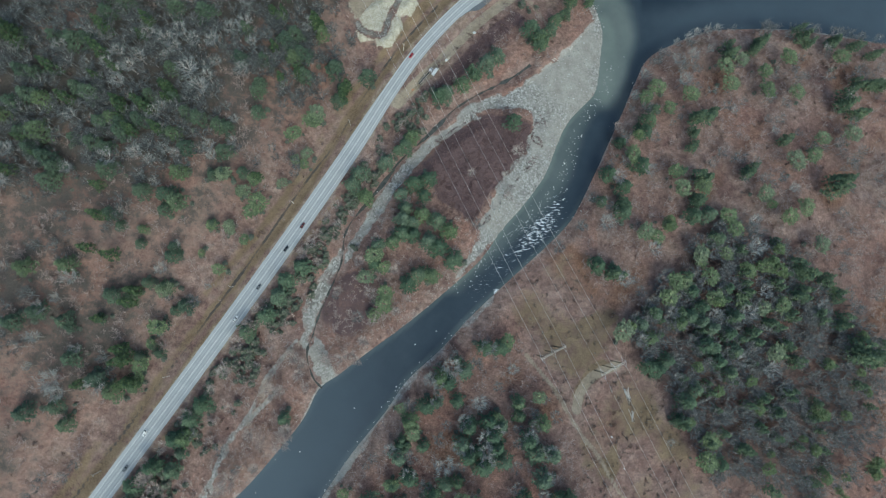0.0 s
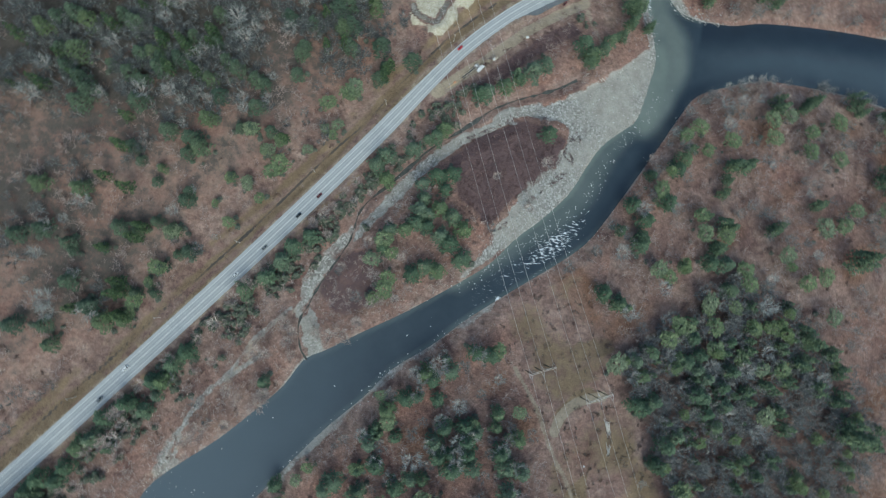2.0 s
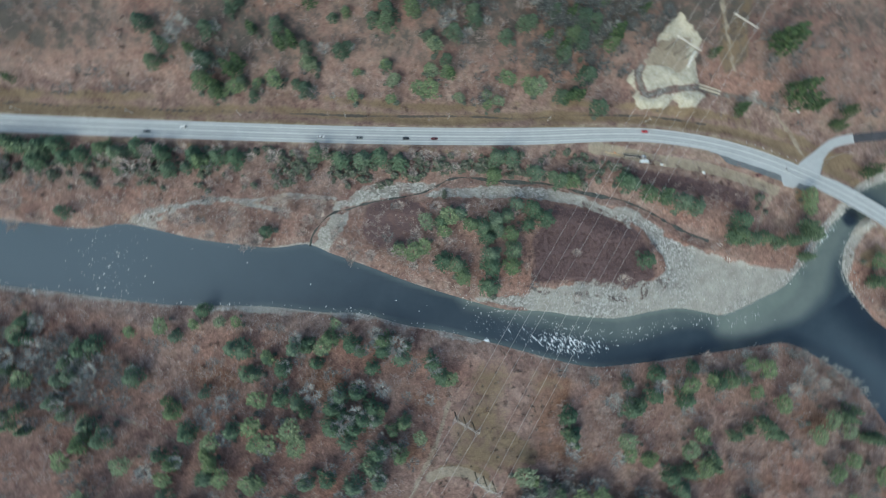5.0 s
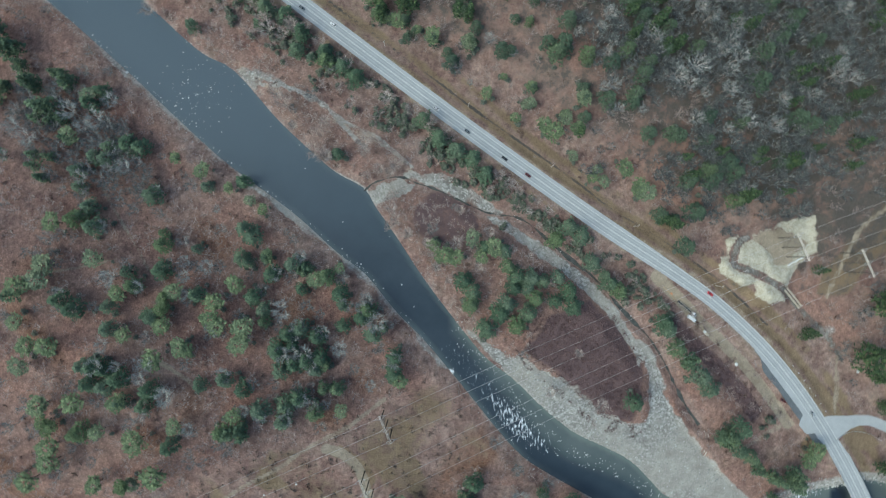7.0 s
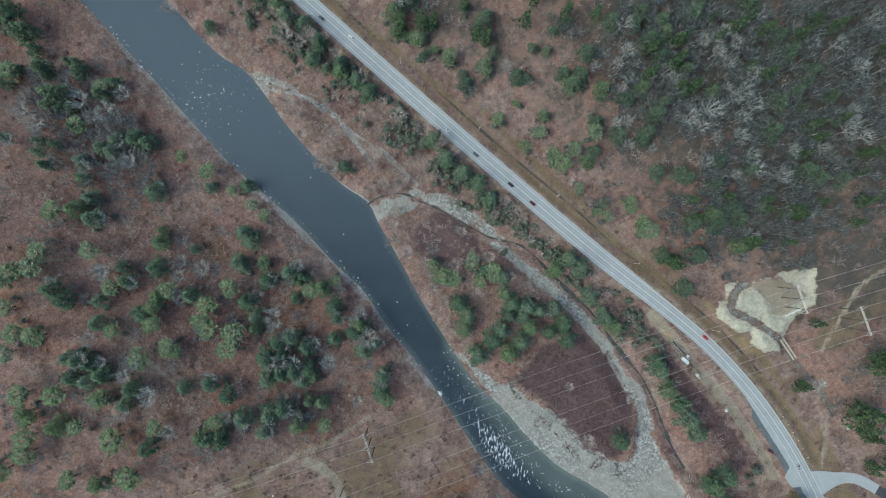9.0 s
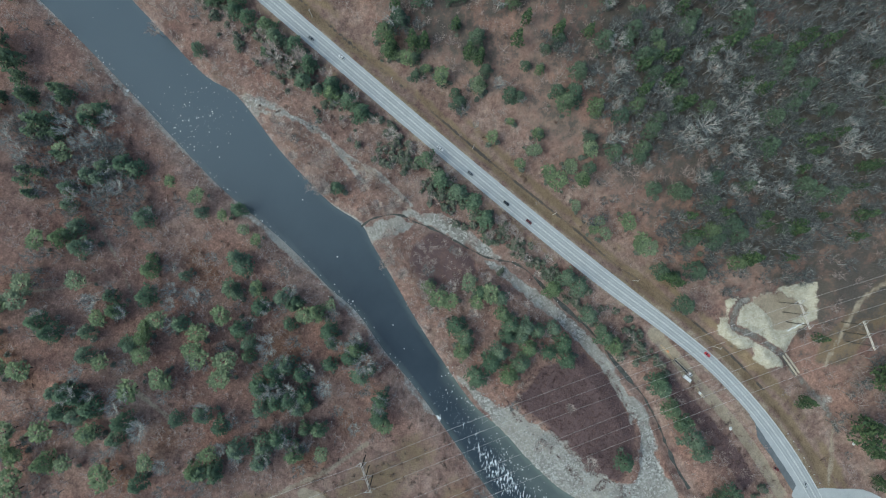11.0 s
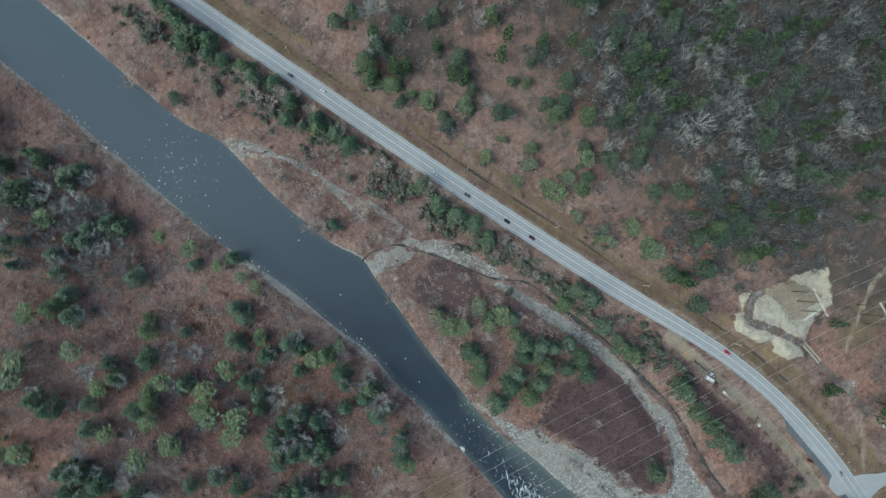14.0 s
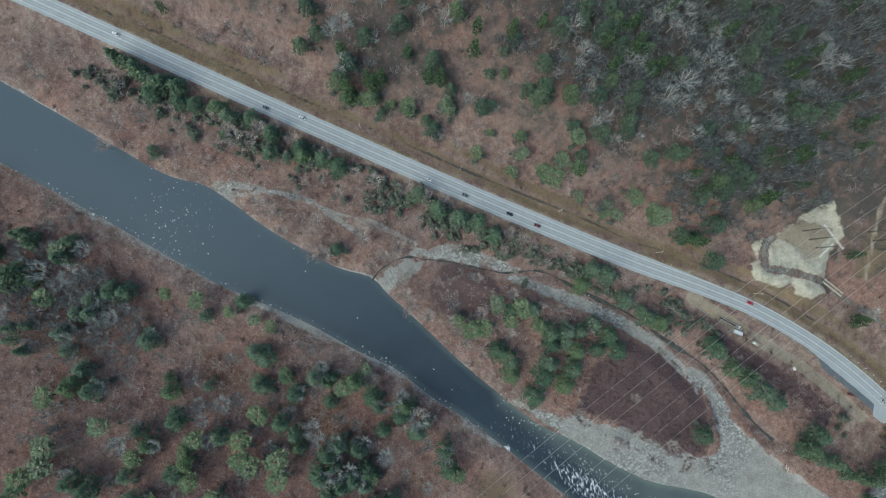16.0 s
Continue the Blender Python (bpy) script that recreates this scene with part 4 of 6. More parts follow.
# Groves: evergreen trees as (x, y, spread); d dark, p pale pine, g leafless
GROVES = [
    ("d", [(-226, -190, 6.6), (-220, -179, 6.6), (-213, -171, 8.2), (-214, -69, 4.9), (-233, -59, 6.2), (-218, -57, 4.7), (-236, -3, 5.2), (-211, -3, 4.6), (-224, 3, 5.2), (-229, 30, 5.1), (-215, 83, 5.8), (-211, 91, 5.7), (-216, 97, 6.4), (-223, 101, 4.9), (-226, 110, 4.9), (-218, 112, 7.0), (-236, 119, 5.5), (-230, 127, 4.8), (-215, 130, 5.6), (-222, 132, 5.5), (-220, 146, 4.1), (-225, 146, 4.8), (-237, 150, 4.7), (-224, 166, 8.2), (-164, -176, 4.1), (-201, -170, 5.7), (-206, -165, 7.4), (-207, -161, 6.6), (-202, -153, 6.6), (-192, -153, 4.9), (-189, -144, 4.9), (-184, -130, 5.7)]),
    ("d", [(-177, -124, 5.7), (-173, -110, 5.7), (-162, -99, 5.7), (-188, -49, 7.2), (-177, -47, 8.9), (-196, -40, 7.1), (-173, -28, 4.0), (-208, -26, 6.2), (-162, -26, 3.2), (-183, -25, 8.7), (-166, -21, 2.8), (-160, -7, 4.0), (-209, -7, 3.1), (-193, -2, 3.1), (-152, 3, 3.5), (-175, 12, 8.5), (-185, 13, 5.2), (-157, 18, 4.7), (-167, 21, 3.5), (-208, 32, 6.0), (-152, 39, 4.7), (-151, 45, 3.8), (-170, 47, 3.0), (-168, 56, 3.0), (-180, 58, 2.9), (-185, 65, 4.3), (-155, 69, 4.4), (-153, 79, 6.6), (-167, 80, 5.1), (-185, 92, 5.7), (-185, 106, 4.3), (-192, 108, 5.0)]),
    ("d", [(-202, 110, 3.6), (-176, 116, 5.8), (-187, 121, 5.0), (-176, 122, 4.9), (-181, 124, 5.0), (-167, 125, 5.1), (-192, 138, 6.4), (-199, 141, 4.2), (-161, 141, 4.4), (-199, 168, 5.5), (-209, 169, 4.1), (-193, 171, 4.2), (-182, 188, 4.7), (-173, 196, 5.4), (-189, 204, 4.6), (-152, 206, 4.8), (-157, 210, 4.1), (-164, 212, 4.7), (-187, 215, 3.9), (-151, 227, 4.1), (-149, -308, 11.5), (-117, -296, 5.4), (-138, -293, 8.2), (-129, -288, 5.5), (-117, -277, 7.0), (-104, -268, 8.6), (-94, -265, 5.4), (-124, -263, 5.5), (-119, -254, 6.3), (-106, -241, 5.5), (-115, -234, 4.7), (-150, -102, 4.9)]),
    ("d", [(-145, -92, 3.3), (-148, -82, 5.7), (-143, -81, 5.7), (-139, -69, 5.7), (-132, -60, 5.7), (-105, -12, 5.7), (-92, -1, 5.7), (-146, 6, 4.8), (-128, 62, 3.4), (-148, 75, 6.9), (-146, 94, 5.3), (-127, 94, 3.5), (-120, 96, 3.9), (-109, 98, 3.9), (-119, 110, 5.4), (-141, 110, 6.0), (-148, 118, 5.2), (-117, 126, 4.4), (-122, 127, 6.0), (-134, 130, 6.0), (-141, 133, 4.4), (-98, 139, 4.6), (-148, 142, 8.1), (-98, 153, 4.4), (-97, 158, 4.6), (-149, 160, 4.4), (-108, 173, 5.2), (-94, 175, 4.5), (-105, 194, 4.3), (-145, 198, 5.5), (-128, 199, 7.0), (-107, 225, 5.6)]),
    ("d", [(-103, 232, 5.6), (-104, 245, 4.9), (-120, 256, 4.8), (-67, -290, 3.8), (-54, -262, 5.3), (-59, -245, 4.6), (-48, -241, 4.6), (-69, -234, 6.2), (-35, -233, 5.0), (-68, -227, 6.2), (-76, -225, 5.5), (-79, -213, 7.1), (-77, -205, 5.5), (-45, -195, 7.0), (-52, -160, 3.9), (-57, -136, 4.7), (-79, -71, 4.1), (-84, 12, 6.6), (-79, 23, 5.7), (-68, 32, 5.7), (-34, 92, 6.3), (-45, 156, 4.9), (-43, 166, 8.2), (-68, 169, 6.6), (-48, 178, 7.4), (-75, 179, 5.7), (-69, 182, 7.4), (-79, 189, 7.4), (-74, 195, 5.7), (-56, 201, 9.8), (-83, 205, 8.2), (-80, 222, 8.2)]),
    ("d", [(25, -268, 4.4), (-26, -241, 6.1), (27, -240, 6.6), (-29, -237, 3.8), (-21, -228, 6.9), (8, -204, 4.5), (17, -199, 5.3), (-19, -187, 3.1), (-11, -185, 6.2), (6, -183, 6.9), (-9, -164, 3.5), (22, -159, 5.4), (-4, -133, 5.5), (-24, -132, 5.5), (-1, -129, 3.9), (-19, -126, 5.7), (22, -123, 5.6), (-5, -117, 4.0), (6, -112, 5.6), (-1, -98, 6.5), (16, -92, 4.0), (1, -90, 8.1), (7, -75, 6.5), (18, -65, 5.7), (26, -63, 4.0), (29, -46, 5.7), (6, 20, 6.3), (23, 26, 6.3), (14, 27, 5.5), (-18, 34, 4.1), (28, 46, 7.4), (-16, 48, 4.9)]),
    ("d", [(-5, 51, 4.7), (21, 51, 5.7), (10, 56, 4.7), (2, 57, 6.3), (9, 65, 4.9), (27, 66, 6.6), (3, 67, 5.7), (16, 71, 5.5), (4, 75, 4.7), (-25, 84, 6.3), (18, 85, 4.7), (1, 86, 4.9), (11, 94, 5.5), (21, 97, 5.7), (-29, 101, 5.5), (-10, 110, 5.5), (-1, 120, 3.9), (4, 123, 6.3), (9, 130, 5.5), (30, 162, 5.7), (-24, 175, 5.7), (10, 299, 10.7), (33, -231, 5.9), (68, -221, 5.1), (79, -216, 6.6), (68, -214, 6.6), (31, -212, 4.5), (45, -209, 5.2), (70, -207, 5.1), (80, -206, 5.8), (75, -198, 5.8), (36, -189, 3.7)]),
    ("d", [(37, -184, 5.2), (82, -179, 6.6), (79, -150, 4.4), (76, -135, 5.2), (82, -123, 5.2), (31, -116, 4.8), (39, -115, 4.0), (57, -104, 7.1), (70, -101, 6.3), (47, -98, 5.6), (54, -95, 4.6), (66, -93, 6.3), (43, -90, 5.6), (88, -88, 7.1), (64, -85, 6.9), (70, -79, 4.8), (48, -79, 5.6), (62, -76, 5.6), (83, -73, 4.0), (83, -64, 4.8), (40, -62, 4.7), (34, -49, 5.5), (46, -41, 5.7), (61, -26, 5.5), (72, -26, 5.7), (39, 37, 7.4), (36, 59, 5.7), (87, 143, 5.7), (35, 164, 6.6), (48, 172, 5.7), (57, 181, 8.2), (66, 188, 7.4)]),
    ("d", [(75, 195, 6.6), (34, 263, 4.9), (48, 298, 9.8), (60, 312, 5.7), (84, 318, 4.9), (79, 330, 4.9), (110, -222, 5.8), (90, -197, 4.4), (92, -182, 5.1), (118, -165, 5.1), (109, -134, 5.2), (109, -124, 8.9), (95, -111, 7.0), (103, -97, 6.2), (92, -96, 7.0), (98, -77, 6.3), (146, 33, 5.7), (109, 207, 9.0), (110, 211, 5.7), (102, 218, 7.4), (118, 219, 4.9), (122, 227, 4.9), (129, 232, 5.7), (139, 243, 6.6), (150, 248, 5.7), (142, 256, 6.6), (134, 261, 7.4), (125, 322, 5.7), (150, 343, 5.7), (150, 362, 4.9), (133, 366, 5.7), (143, 379, 5.7)]),
    ("d", [(135, 389, 6.6), (197, -78, 8.2), (203, -65, 7.4), (185, -43, 6.6), (179, -41, 5.7), (192, -37, 6.6), (181, -21, 6.6), (175, -11, 5.7), (204, -10, 5.6), (186, -3, 5.7), (159, 29, 9.8), (168, 73, 5.7), (171, 79, 8.1), (153, 82, 4.0), (170, 93, 5.7), (159, 103, 6.5), (184, 110, 7.3), (171, 129, 4.1), (189, 137, 5.7), (193, 146, 6.5), (199, 158, 4.9), (194, 279, 6.6), (203, 291, 6.6), (166, 378, 5.7), (161, 388, 6.6), (176, 392, 5.7), (159, 402, 6.6), (222, -107, 5.7), (243, -96, 6.6), (253, -85, 5.7), (259, -62, 5.7), (210, -57, 6.6)]),
    ("d", [(236, -46, 5.7), (229, -38, 5.7), (242, -30, 5.7), (226, -28, 5.7), (220, -26, 7.4), (256, -22, 6.6), (239, -18, 5.7), (227, -14, 5.7), (220, -9, 5.6), (245, -6, 6.6), (212, -5, 6.6), (221, 1, 6.6), (215, 13, 5.6), (243, 15, 4.8), (256, 15, 6.6), (256, 43, 5.6), (239, 52, 5.6), (222, 70, 5.6), (234, 71, 6.4), (226, 80, 8.2), (231, 102, 7.2), (270, 107, 5.6), (226, 126, 4.8), (227, 136, 4.8), (233, 146, 8.0), (245, 152, 4.8), (262, 205, 7.3), (253, 293, 5.7), (218, 295, 7.4), (243, 297, 6.6), (231, 298, 7.4), (223, 304, 6.6)]),
    ("d", [(249, 314, 6.6), (271, -74, 6.6), (280, -62, 5.7), (288, -39, 5.7), (283, -26, 5.7), (274, -12, 6.3), (326, -11, 7.4), (287, -6, 5.7), (309, -6, 6.6), (325, 8, 6.3), (293, 12, 7.1), (280, 17, 5.5), (318, 20, 6.3), (305, 27, 8.2), (294, 31, 7.1), (286, 49, 4.8), (300, 132, 5.6), (285, 209, 5.7), (293, 211, 7.3), (326, 222, 7.3), (339, -39, 9.8), (332, -31, 9.8), (336, 91, 10.3), (365, 156, 7.2), (355, 164, 8.8), (381, 177, 6.6), (372, 181, 5.6), (390, 208, 5.7), (376, 214, 5.7), (358, 216, 6.5), (337, 217, 4.9), (392, 180, 5.7)]),
    ("g", [(-225, -237, 4.9), (-214, -48, 6.2), (-217, -40, 7.7), (-230, -31, 3.0), (-225, -13, 5.3), (-222, 5, 4.5), (-214, 11, 3.8), (-236, 80, 6.4), (-233, 98, 5.6), (-227, 160, 4.7), (-173, -205, 5.7), (-184, -194, 5.7), (-179, -131, 4.9), (-170, -126, 5.7), (-162, -122, 6.6), (-160, -112, 4.9), (-166, -106, 5.7), (-164, -103, 4.9), (-166, -95, 4.1), (-155, -85, 4.9), (-195, -44, 6.4), (-205, -21, 3.9), (-205, 24, 5.3), (-158, 31, 4.7), (-159, 86, 3.6), (-205, 91, 5.0), (-183, 98, 5.8), (-161, 100, 4.4), (-168, 104, 5.9), (-153, 107, 4.5), (-154, 121, 4.3), (-201, 123, 5.0)]),
    ("g", [(-157, 129, 5.1), (-154, 134, 4.2), (-191, 136, 4.3), (-176, 147, 5.7), (-178, 153, 4.8), (-170, 156, 5.7), (-182, 158, 4.9), (-204, 163, 4.8), (-165, 163, 5.0), (-175, 165, 5.5), (-152, 167, 4.1), (-182, 173, 4.7), (-191, 175, 4.7), (-159, 178, 5.7), (-177, 205, 4.7), (-177, 219, 5.3), (-191, 234, 5.8), (-166, 235, 6.0), (-105, -260, 4.7), (-98, -250, 7.0), (-94, -234, 7.0), (-92, -228, 4.7), (-108, -225, 5.5), (-118, -114, 5.7), (-112, -109, 5.7), (-98, -103, 3.7), (-97, -103, 4.1), (-101, -80, 4.9), (-141, -67, 4.9), (-115, -63, 4.1), (-127, -50, 4.1), (-119, -37, 5.7)]),
    ("g", [(-111, -19, 5.7), (-104, -9, 5.7), (-104, -6, 4.1), (-98, 4, 4.1), (-132, 19, 2.3), (-149, 47, 3.0), (-146, 105, 4.4), (-126, 106, 4.4), (-127, 112, 5.3), (-114, 117, 3.8), (-112, 132, 3.8), (-130, 149, 6.7), (-127, 157, 5.0), (-137, 159, 7.3), (-106, 164, 5.3), (-122, 167, 4.1), (-145, 173, 5.1), (-149, 177, 5.7), (-134, 179, 5.1), (-124, 181, 6.4), (-141, 183, 5.6), (-100, 185, 4.3), (-114, 190, 5.2), (-105, 196, 5.7), (-102, 210, 6.4), (-118, 213, 4.9), (-101, 228, 4.2), (-120, 228, 4.9), (-131, 239, 6.8), (-141, 239, 6.1), (-129, 250, 5.4), (-65, -287, 5.3)]),
    ("g", [(-86, -283, 6.1), (-78, -273, 6.9), (-90, -242, 5.5), (-54, -239, 5.4), (-61, -225, 4.7), (-75, -224, 5.7), (-62, -213, 6.3), (-67, -206, 3.9), (-48, -192, 3.9), (-37, -152, 3.1), (-80, -87, 5.7), (-77, -79, 4.9), (-76, -79, 5.7), (-86, -53, 6.6), (-82, -52, 4.9), (-65, -50, 3.3), (-70, -41, 4.9), (-67, -34, 4.1), (-51, -33, 4.1), (-42, -31, 4.9), (-73, -31, 5.7), (-35, -29, 4.9), (-44, 16, 4.7), (-58, 36, 4.1), (-68, 42, 4.9), (-63, 49, 4.1), (-62, 53, 4.0), (-58, 56, 4.1), (-44, 64, 3.9), (-52, 69, 4.0), (-35, 72, 3.2), (-46, 77, 4.1)]),
    ("g", [(-62, 140, 4.8), (-64, 204, 4.9), (-80, 234, 4.1), (22, -240, 4.4), (-23, -223, 5.4), (11, -212, 6.8), (18, -194, 5.3), (0, -168, 4.6), (10, -167, 5.4), (21, -166, 4.6), (2, -154, 6.2), (6, -109, 4.8), (-7, -93, 4.7), (27, -50, 5.5), (21, -47, 4.7), (-30, -33, 4.1), (-25, -20, 4.9), (-26, -19, 4.1), (-20, -7, 3.9), (-14, -3, 4.1), (-3, 1, 3.9), (6, 10, 3.1), (-20, 14, 4.9), (-4, 30, 4.1), (-29, 37, 4.7), (-17, 53, 3.9), (-13, 66, 3.1), (32, -231, 4.4), (66, -211, 6.6), (54, -210, 5.1), (67, -200, 4.4), (74, -185, 5.1)]),
    ("g", [(66, -182, 5.7), (84, -168, 8.1), (72, -134, 5.2), (30, -103, 7.2), (58, -100, 6.3), (58, -94, 5.7), (46, -93, 4.9), (39, -92, 4.8), (88, -86, 6.3), (59, -85, 6.2), (66, -83, 5.6), (45, -74, 4.7), (55, -63, 6.4), (79, -41, 4.8), (36, -39, 7.3), (62, -26, 5.7), (81, 85, 4.1), (53, 103, 4.1), (88, 120, 5.7), (97, -182, 4.4), (105, -153, 4.4), (94, -121, 4.5), (98, -110, 5.4), (100, -95, 5.7), (189, -93, 3.3), (174, -22, 5.6), (200, -2, 5.6), (163, 22, 7.2), (189, 45, 5.6), (154, 65, 7.3), (165, 101, 6.5), (189, 105, 5.6)]),
    ("g", [(169, 142, 4.1), (184, 167, 4.9), (193, 185, 4.9), (264, -43, 6.6), (244, -38, 5.7), (229, -5, 5.6), (253, -3, 6.4), (269, 12, 5.6), (263, 45, 8.0), (267, 65, 6.4), (261, 154, 4.0), (222, 177, 7.3), (219, 195, 5.7), (233, 201, 5.7), (248, 206, 4.0), (222, 213, 4.1), (232, 218, 4.1), (240, 223, 4.1), (249, 225, 4.1), (258, 227, 4.1), (301, 0, 4.7), (308, 0, 6.3), (301, 91, 4.8), (293, 138, 4.0), (358, 167, 6.4), (350, 212, 4.0)]),
    ("p", [(-174, -42, 3.5), (-172, -33, 4.7), (-167, -19, 2.7), (-162, -8, 4.8), (-157, 17, 4.6), (-111, -298, 7.0), (-112, -241, 4.7), (-125, 31, 3.6), (-136, 42, 2.3), (-109, 52, 3.2), (-118, 59, 3.6), (-129, 61, 3.2), (-119, 62, 3.1), (-104, 72, 4.8), (-99, 78, 6.4), (-111, 85, 3.2), (-108, 86, 3.8), (-102, 94, 4.0), (-120, 95, 4.5), (-82, -251, 6.2), (-71, -182, 3.5), (-63, -163, 4.7), (-52, -145, 3.1), (-44, -130, 3.3), (-38, -121, 3.3), (-84, 93, 3.2), (-69, 107, 3.2), (-75, 110, 3.3), (-67, 115, 3.7), (-76, 128, 4.8), (-63, 139, 5.7), (-60, 143, 6.6)]),
    ("p", [(19, -264, 5.9), (15, -254, 5.9), (-23, -252, 5.3), (5, -252, 5.9), (0, -224, 5.3), (22, -207, 4.5), (28, -179, 7.6), (20, -173, 6.1), (26, -147, 6.1), (14, -135, 5.4), (-6, -116, 3.9), (9, -82, 4.8), (1, -66, 3.2), (-18, -2, 3.9), (-11, 6, 5.5), (-10, 14, 4.7), (-24, 25, 4.7), (-11, 32, 3.9), (-18, 41, 5.5), (41, -264, 4.4), (69, -260, 5.1), (56, -256, 5.1), (56, -242, 6.6), (48, -199, 4.4), (90, -198, 5.1), (63, -179, 6.7), (42, -177, 4.9), (55, -164, 6.0), (57, -160, 4.5), (37, -148, 6.1), (42, -143, 6.1), (53, -128, 6.8)]),
    ("p", [(42, -127, 6.9), (68, -74, 3.6), (76, -22, 4.8), (141, -251, 5.7), (93, -246, 6.6), (106, -241, 8.0), (119, -239, 6.6), (129, -238, 5.7), (91, -225, 6.6), (109, -210, 4.4), (142, -210, 4.9), (142, -188, 8.2), (114, -185, 7.3), (136, -173, 7.4), (104, -162, 4.4), (98, -127, 4.4), (97, -60, 4.0), (123, 267, 4.9), (116, 271, 5.7), (160, -15, 7.2), (197, 9, 5.6), (203, 20, 5.7), (192, 54, 4.8), (183, 58, 5.6), (201, 64, 8.0), (178, 118, 5.7), (210, 156, 4.4), (192, 165, 4.9), (201, 173, 5.7), (185, 290, 5.7), (212, -105, 7.4), (216, -92, 5.7)]),
    ("p", [(267, 0, 4.8), (251, 5, 4.8), (231, 8, 6.4), (211, 19, 4.8), (230, 24, 5.6), (260, 28, 4.8), (225, 35, 4.0), (224, 41, 5.6), (244, 41, 4.8), (252, 60, 5.6), (247, 70, 6.4), (214, 91, 6.4), (230, 93, 5.6), (210, 105, 4.8), (227, 167, 5.6), (260, 176, 5.6), (258, 191, 6.4), (295, -76, 8.2), (271, -32, 6.6), (281, 2, 5.5), (274, 31, 6.4), (317, 47, 6.3), (295, 69, 5.6), (308, 76, 5.5), (278, 87, 5.6), (305, 113, 7.2), (321, 118, 5.6), (316, 171, 5.2), (291, 172, 5.6), (291, 188, 5.2), (273, 198, 4.8), (313, 201, 6.5)]),
    ("p", [(335, -114, 9.0), (331, 132, 6.0), (356, 136, 7.2), (359, 203, 6.5)]),
]


def mesh_pair(name, arrays, mats):
    a, b, c, d = arrays
    return mesh_from("trunk", a, b, [mats[0]]), mesh_from("crown", c, d, [mats[1]])


CONIFERS = [conifer_arrays(random.Random(20 + k), 17.0, 3.6, 400) for k in range(6)]
PINES = [conifer_arrays(random.Random(30 + k), 15.0, 3.6, 300, True) for k in range(5)]
FILLERS = [conifer_arrays(random.Random(25 + k), 16.0, 3.5, 150) for k in range(5)]
SPIRES = [conifer_arrays(random.Random(27 + k), 20.0, 3.4, 170) for k in range(5)]
YOUNG = [conifer_arrays(random.Random(35 + k), 9.0, 4.0, 52) for k in range(4)]
BARE = [bare_arrays(random.Random(40 + k), 12.5, 4.8, 7, 4, 190) for k in range(8)]
SNAGS = [bare_arrays(random.Random(45 + k), 12.5, 4.6, 9, 5, 230) for k in range(7)]
SAPLINGS = [haze_arrays(random.Random(50 + k), 7.5, 3.4) for k in range(8)]
SHRUBS = [shrub_arrays(random.Random(60 + k), 1.3, 1.9) for k in range(5)]
SWITCHES = [shrub_arrays(random.Random(65 + k), 1.0, 1.5, 10) for k in range(5)]
DARK_MESH = [mesh_pair("conifer", c, (M_BARK, M_NEEDLES)) for c in CONIFERS]
DEEP_MESH = [mesh_pair("conifer", c, (M_BARK, M_NEEDLES_DEEP)) for c in CONIFERS]
PINE_MESH = [mesh_pair("pine", c, (M_BARK, M_PINE)) for c in PINES]
BARE_MESH = [(mesh_from("branchwork", a, b, [M_TWIG]), mesh_from("twig_cloud", c, d, [M_TWIG_FINE])) for a, b, c, d in SNAGS]
WARM_MESH = [(mesh_from("branchwork", a, b, [M_TWIG]), mesh_from("twig_cloud", c, d, [M_TWIG_WARM])) for a, b, c, d in SNAGS]
WORDS = {
    "n": ("evergreen_tree", "deep green conifer with dense dark boughs on the hillside", "conifer", "dark conifers of the hillside"),
    "d": ("evergreen_tree", "dark green conifer with layered drooping boughs", "conifer", "dark conifers of the valley"),
    "p": ("pine_tree", "pale green pine with an open rounded crown", "pine", "pale pines of the valley"),
    "w": ("bare_tree", "pale leafless riverside tree with a pinkish haze of twigs", "bare tree", "leafless trees of the flood plain"),
    "g": ("bare_tree", "pale leafless hardwood with spreading grey limbs", "bare tree", "leafless trees of the woods"),
}


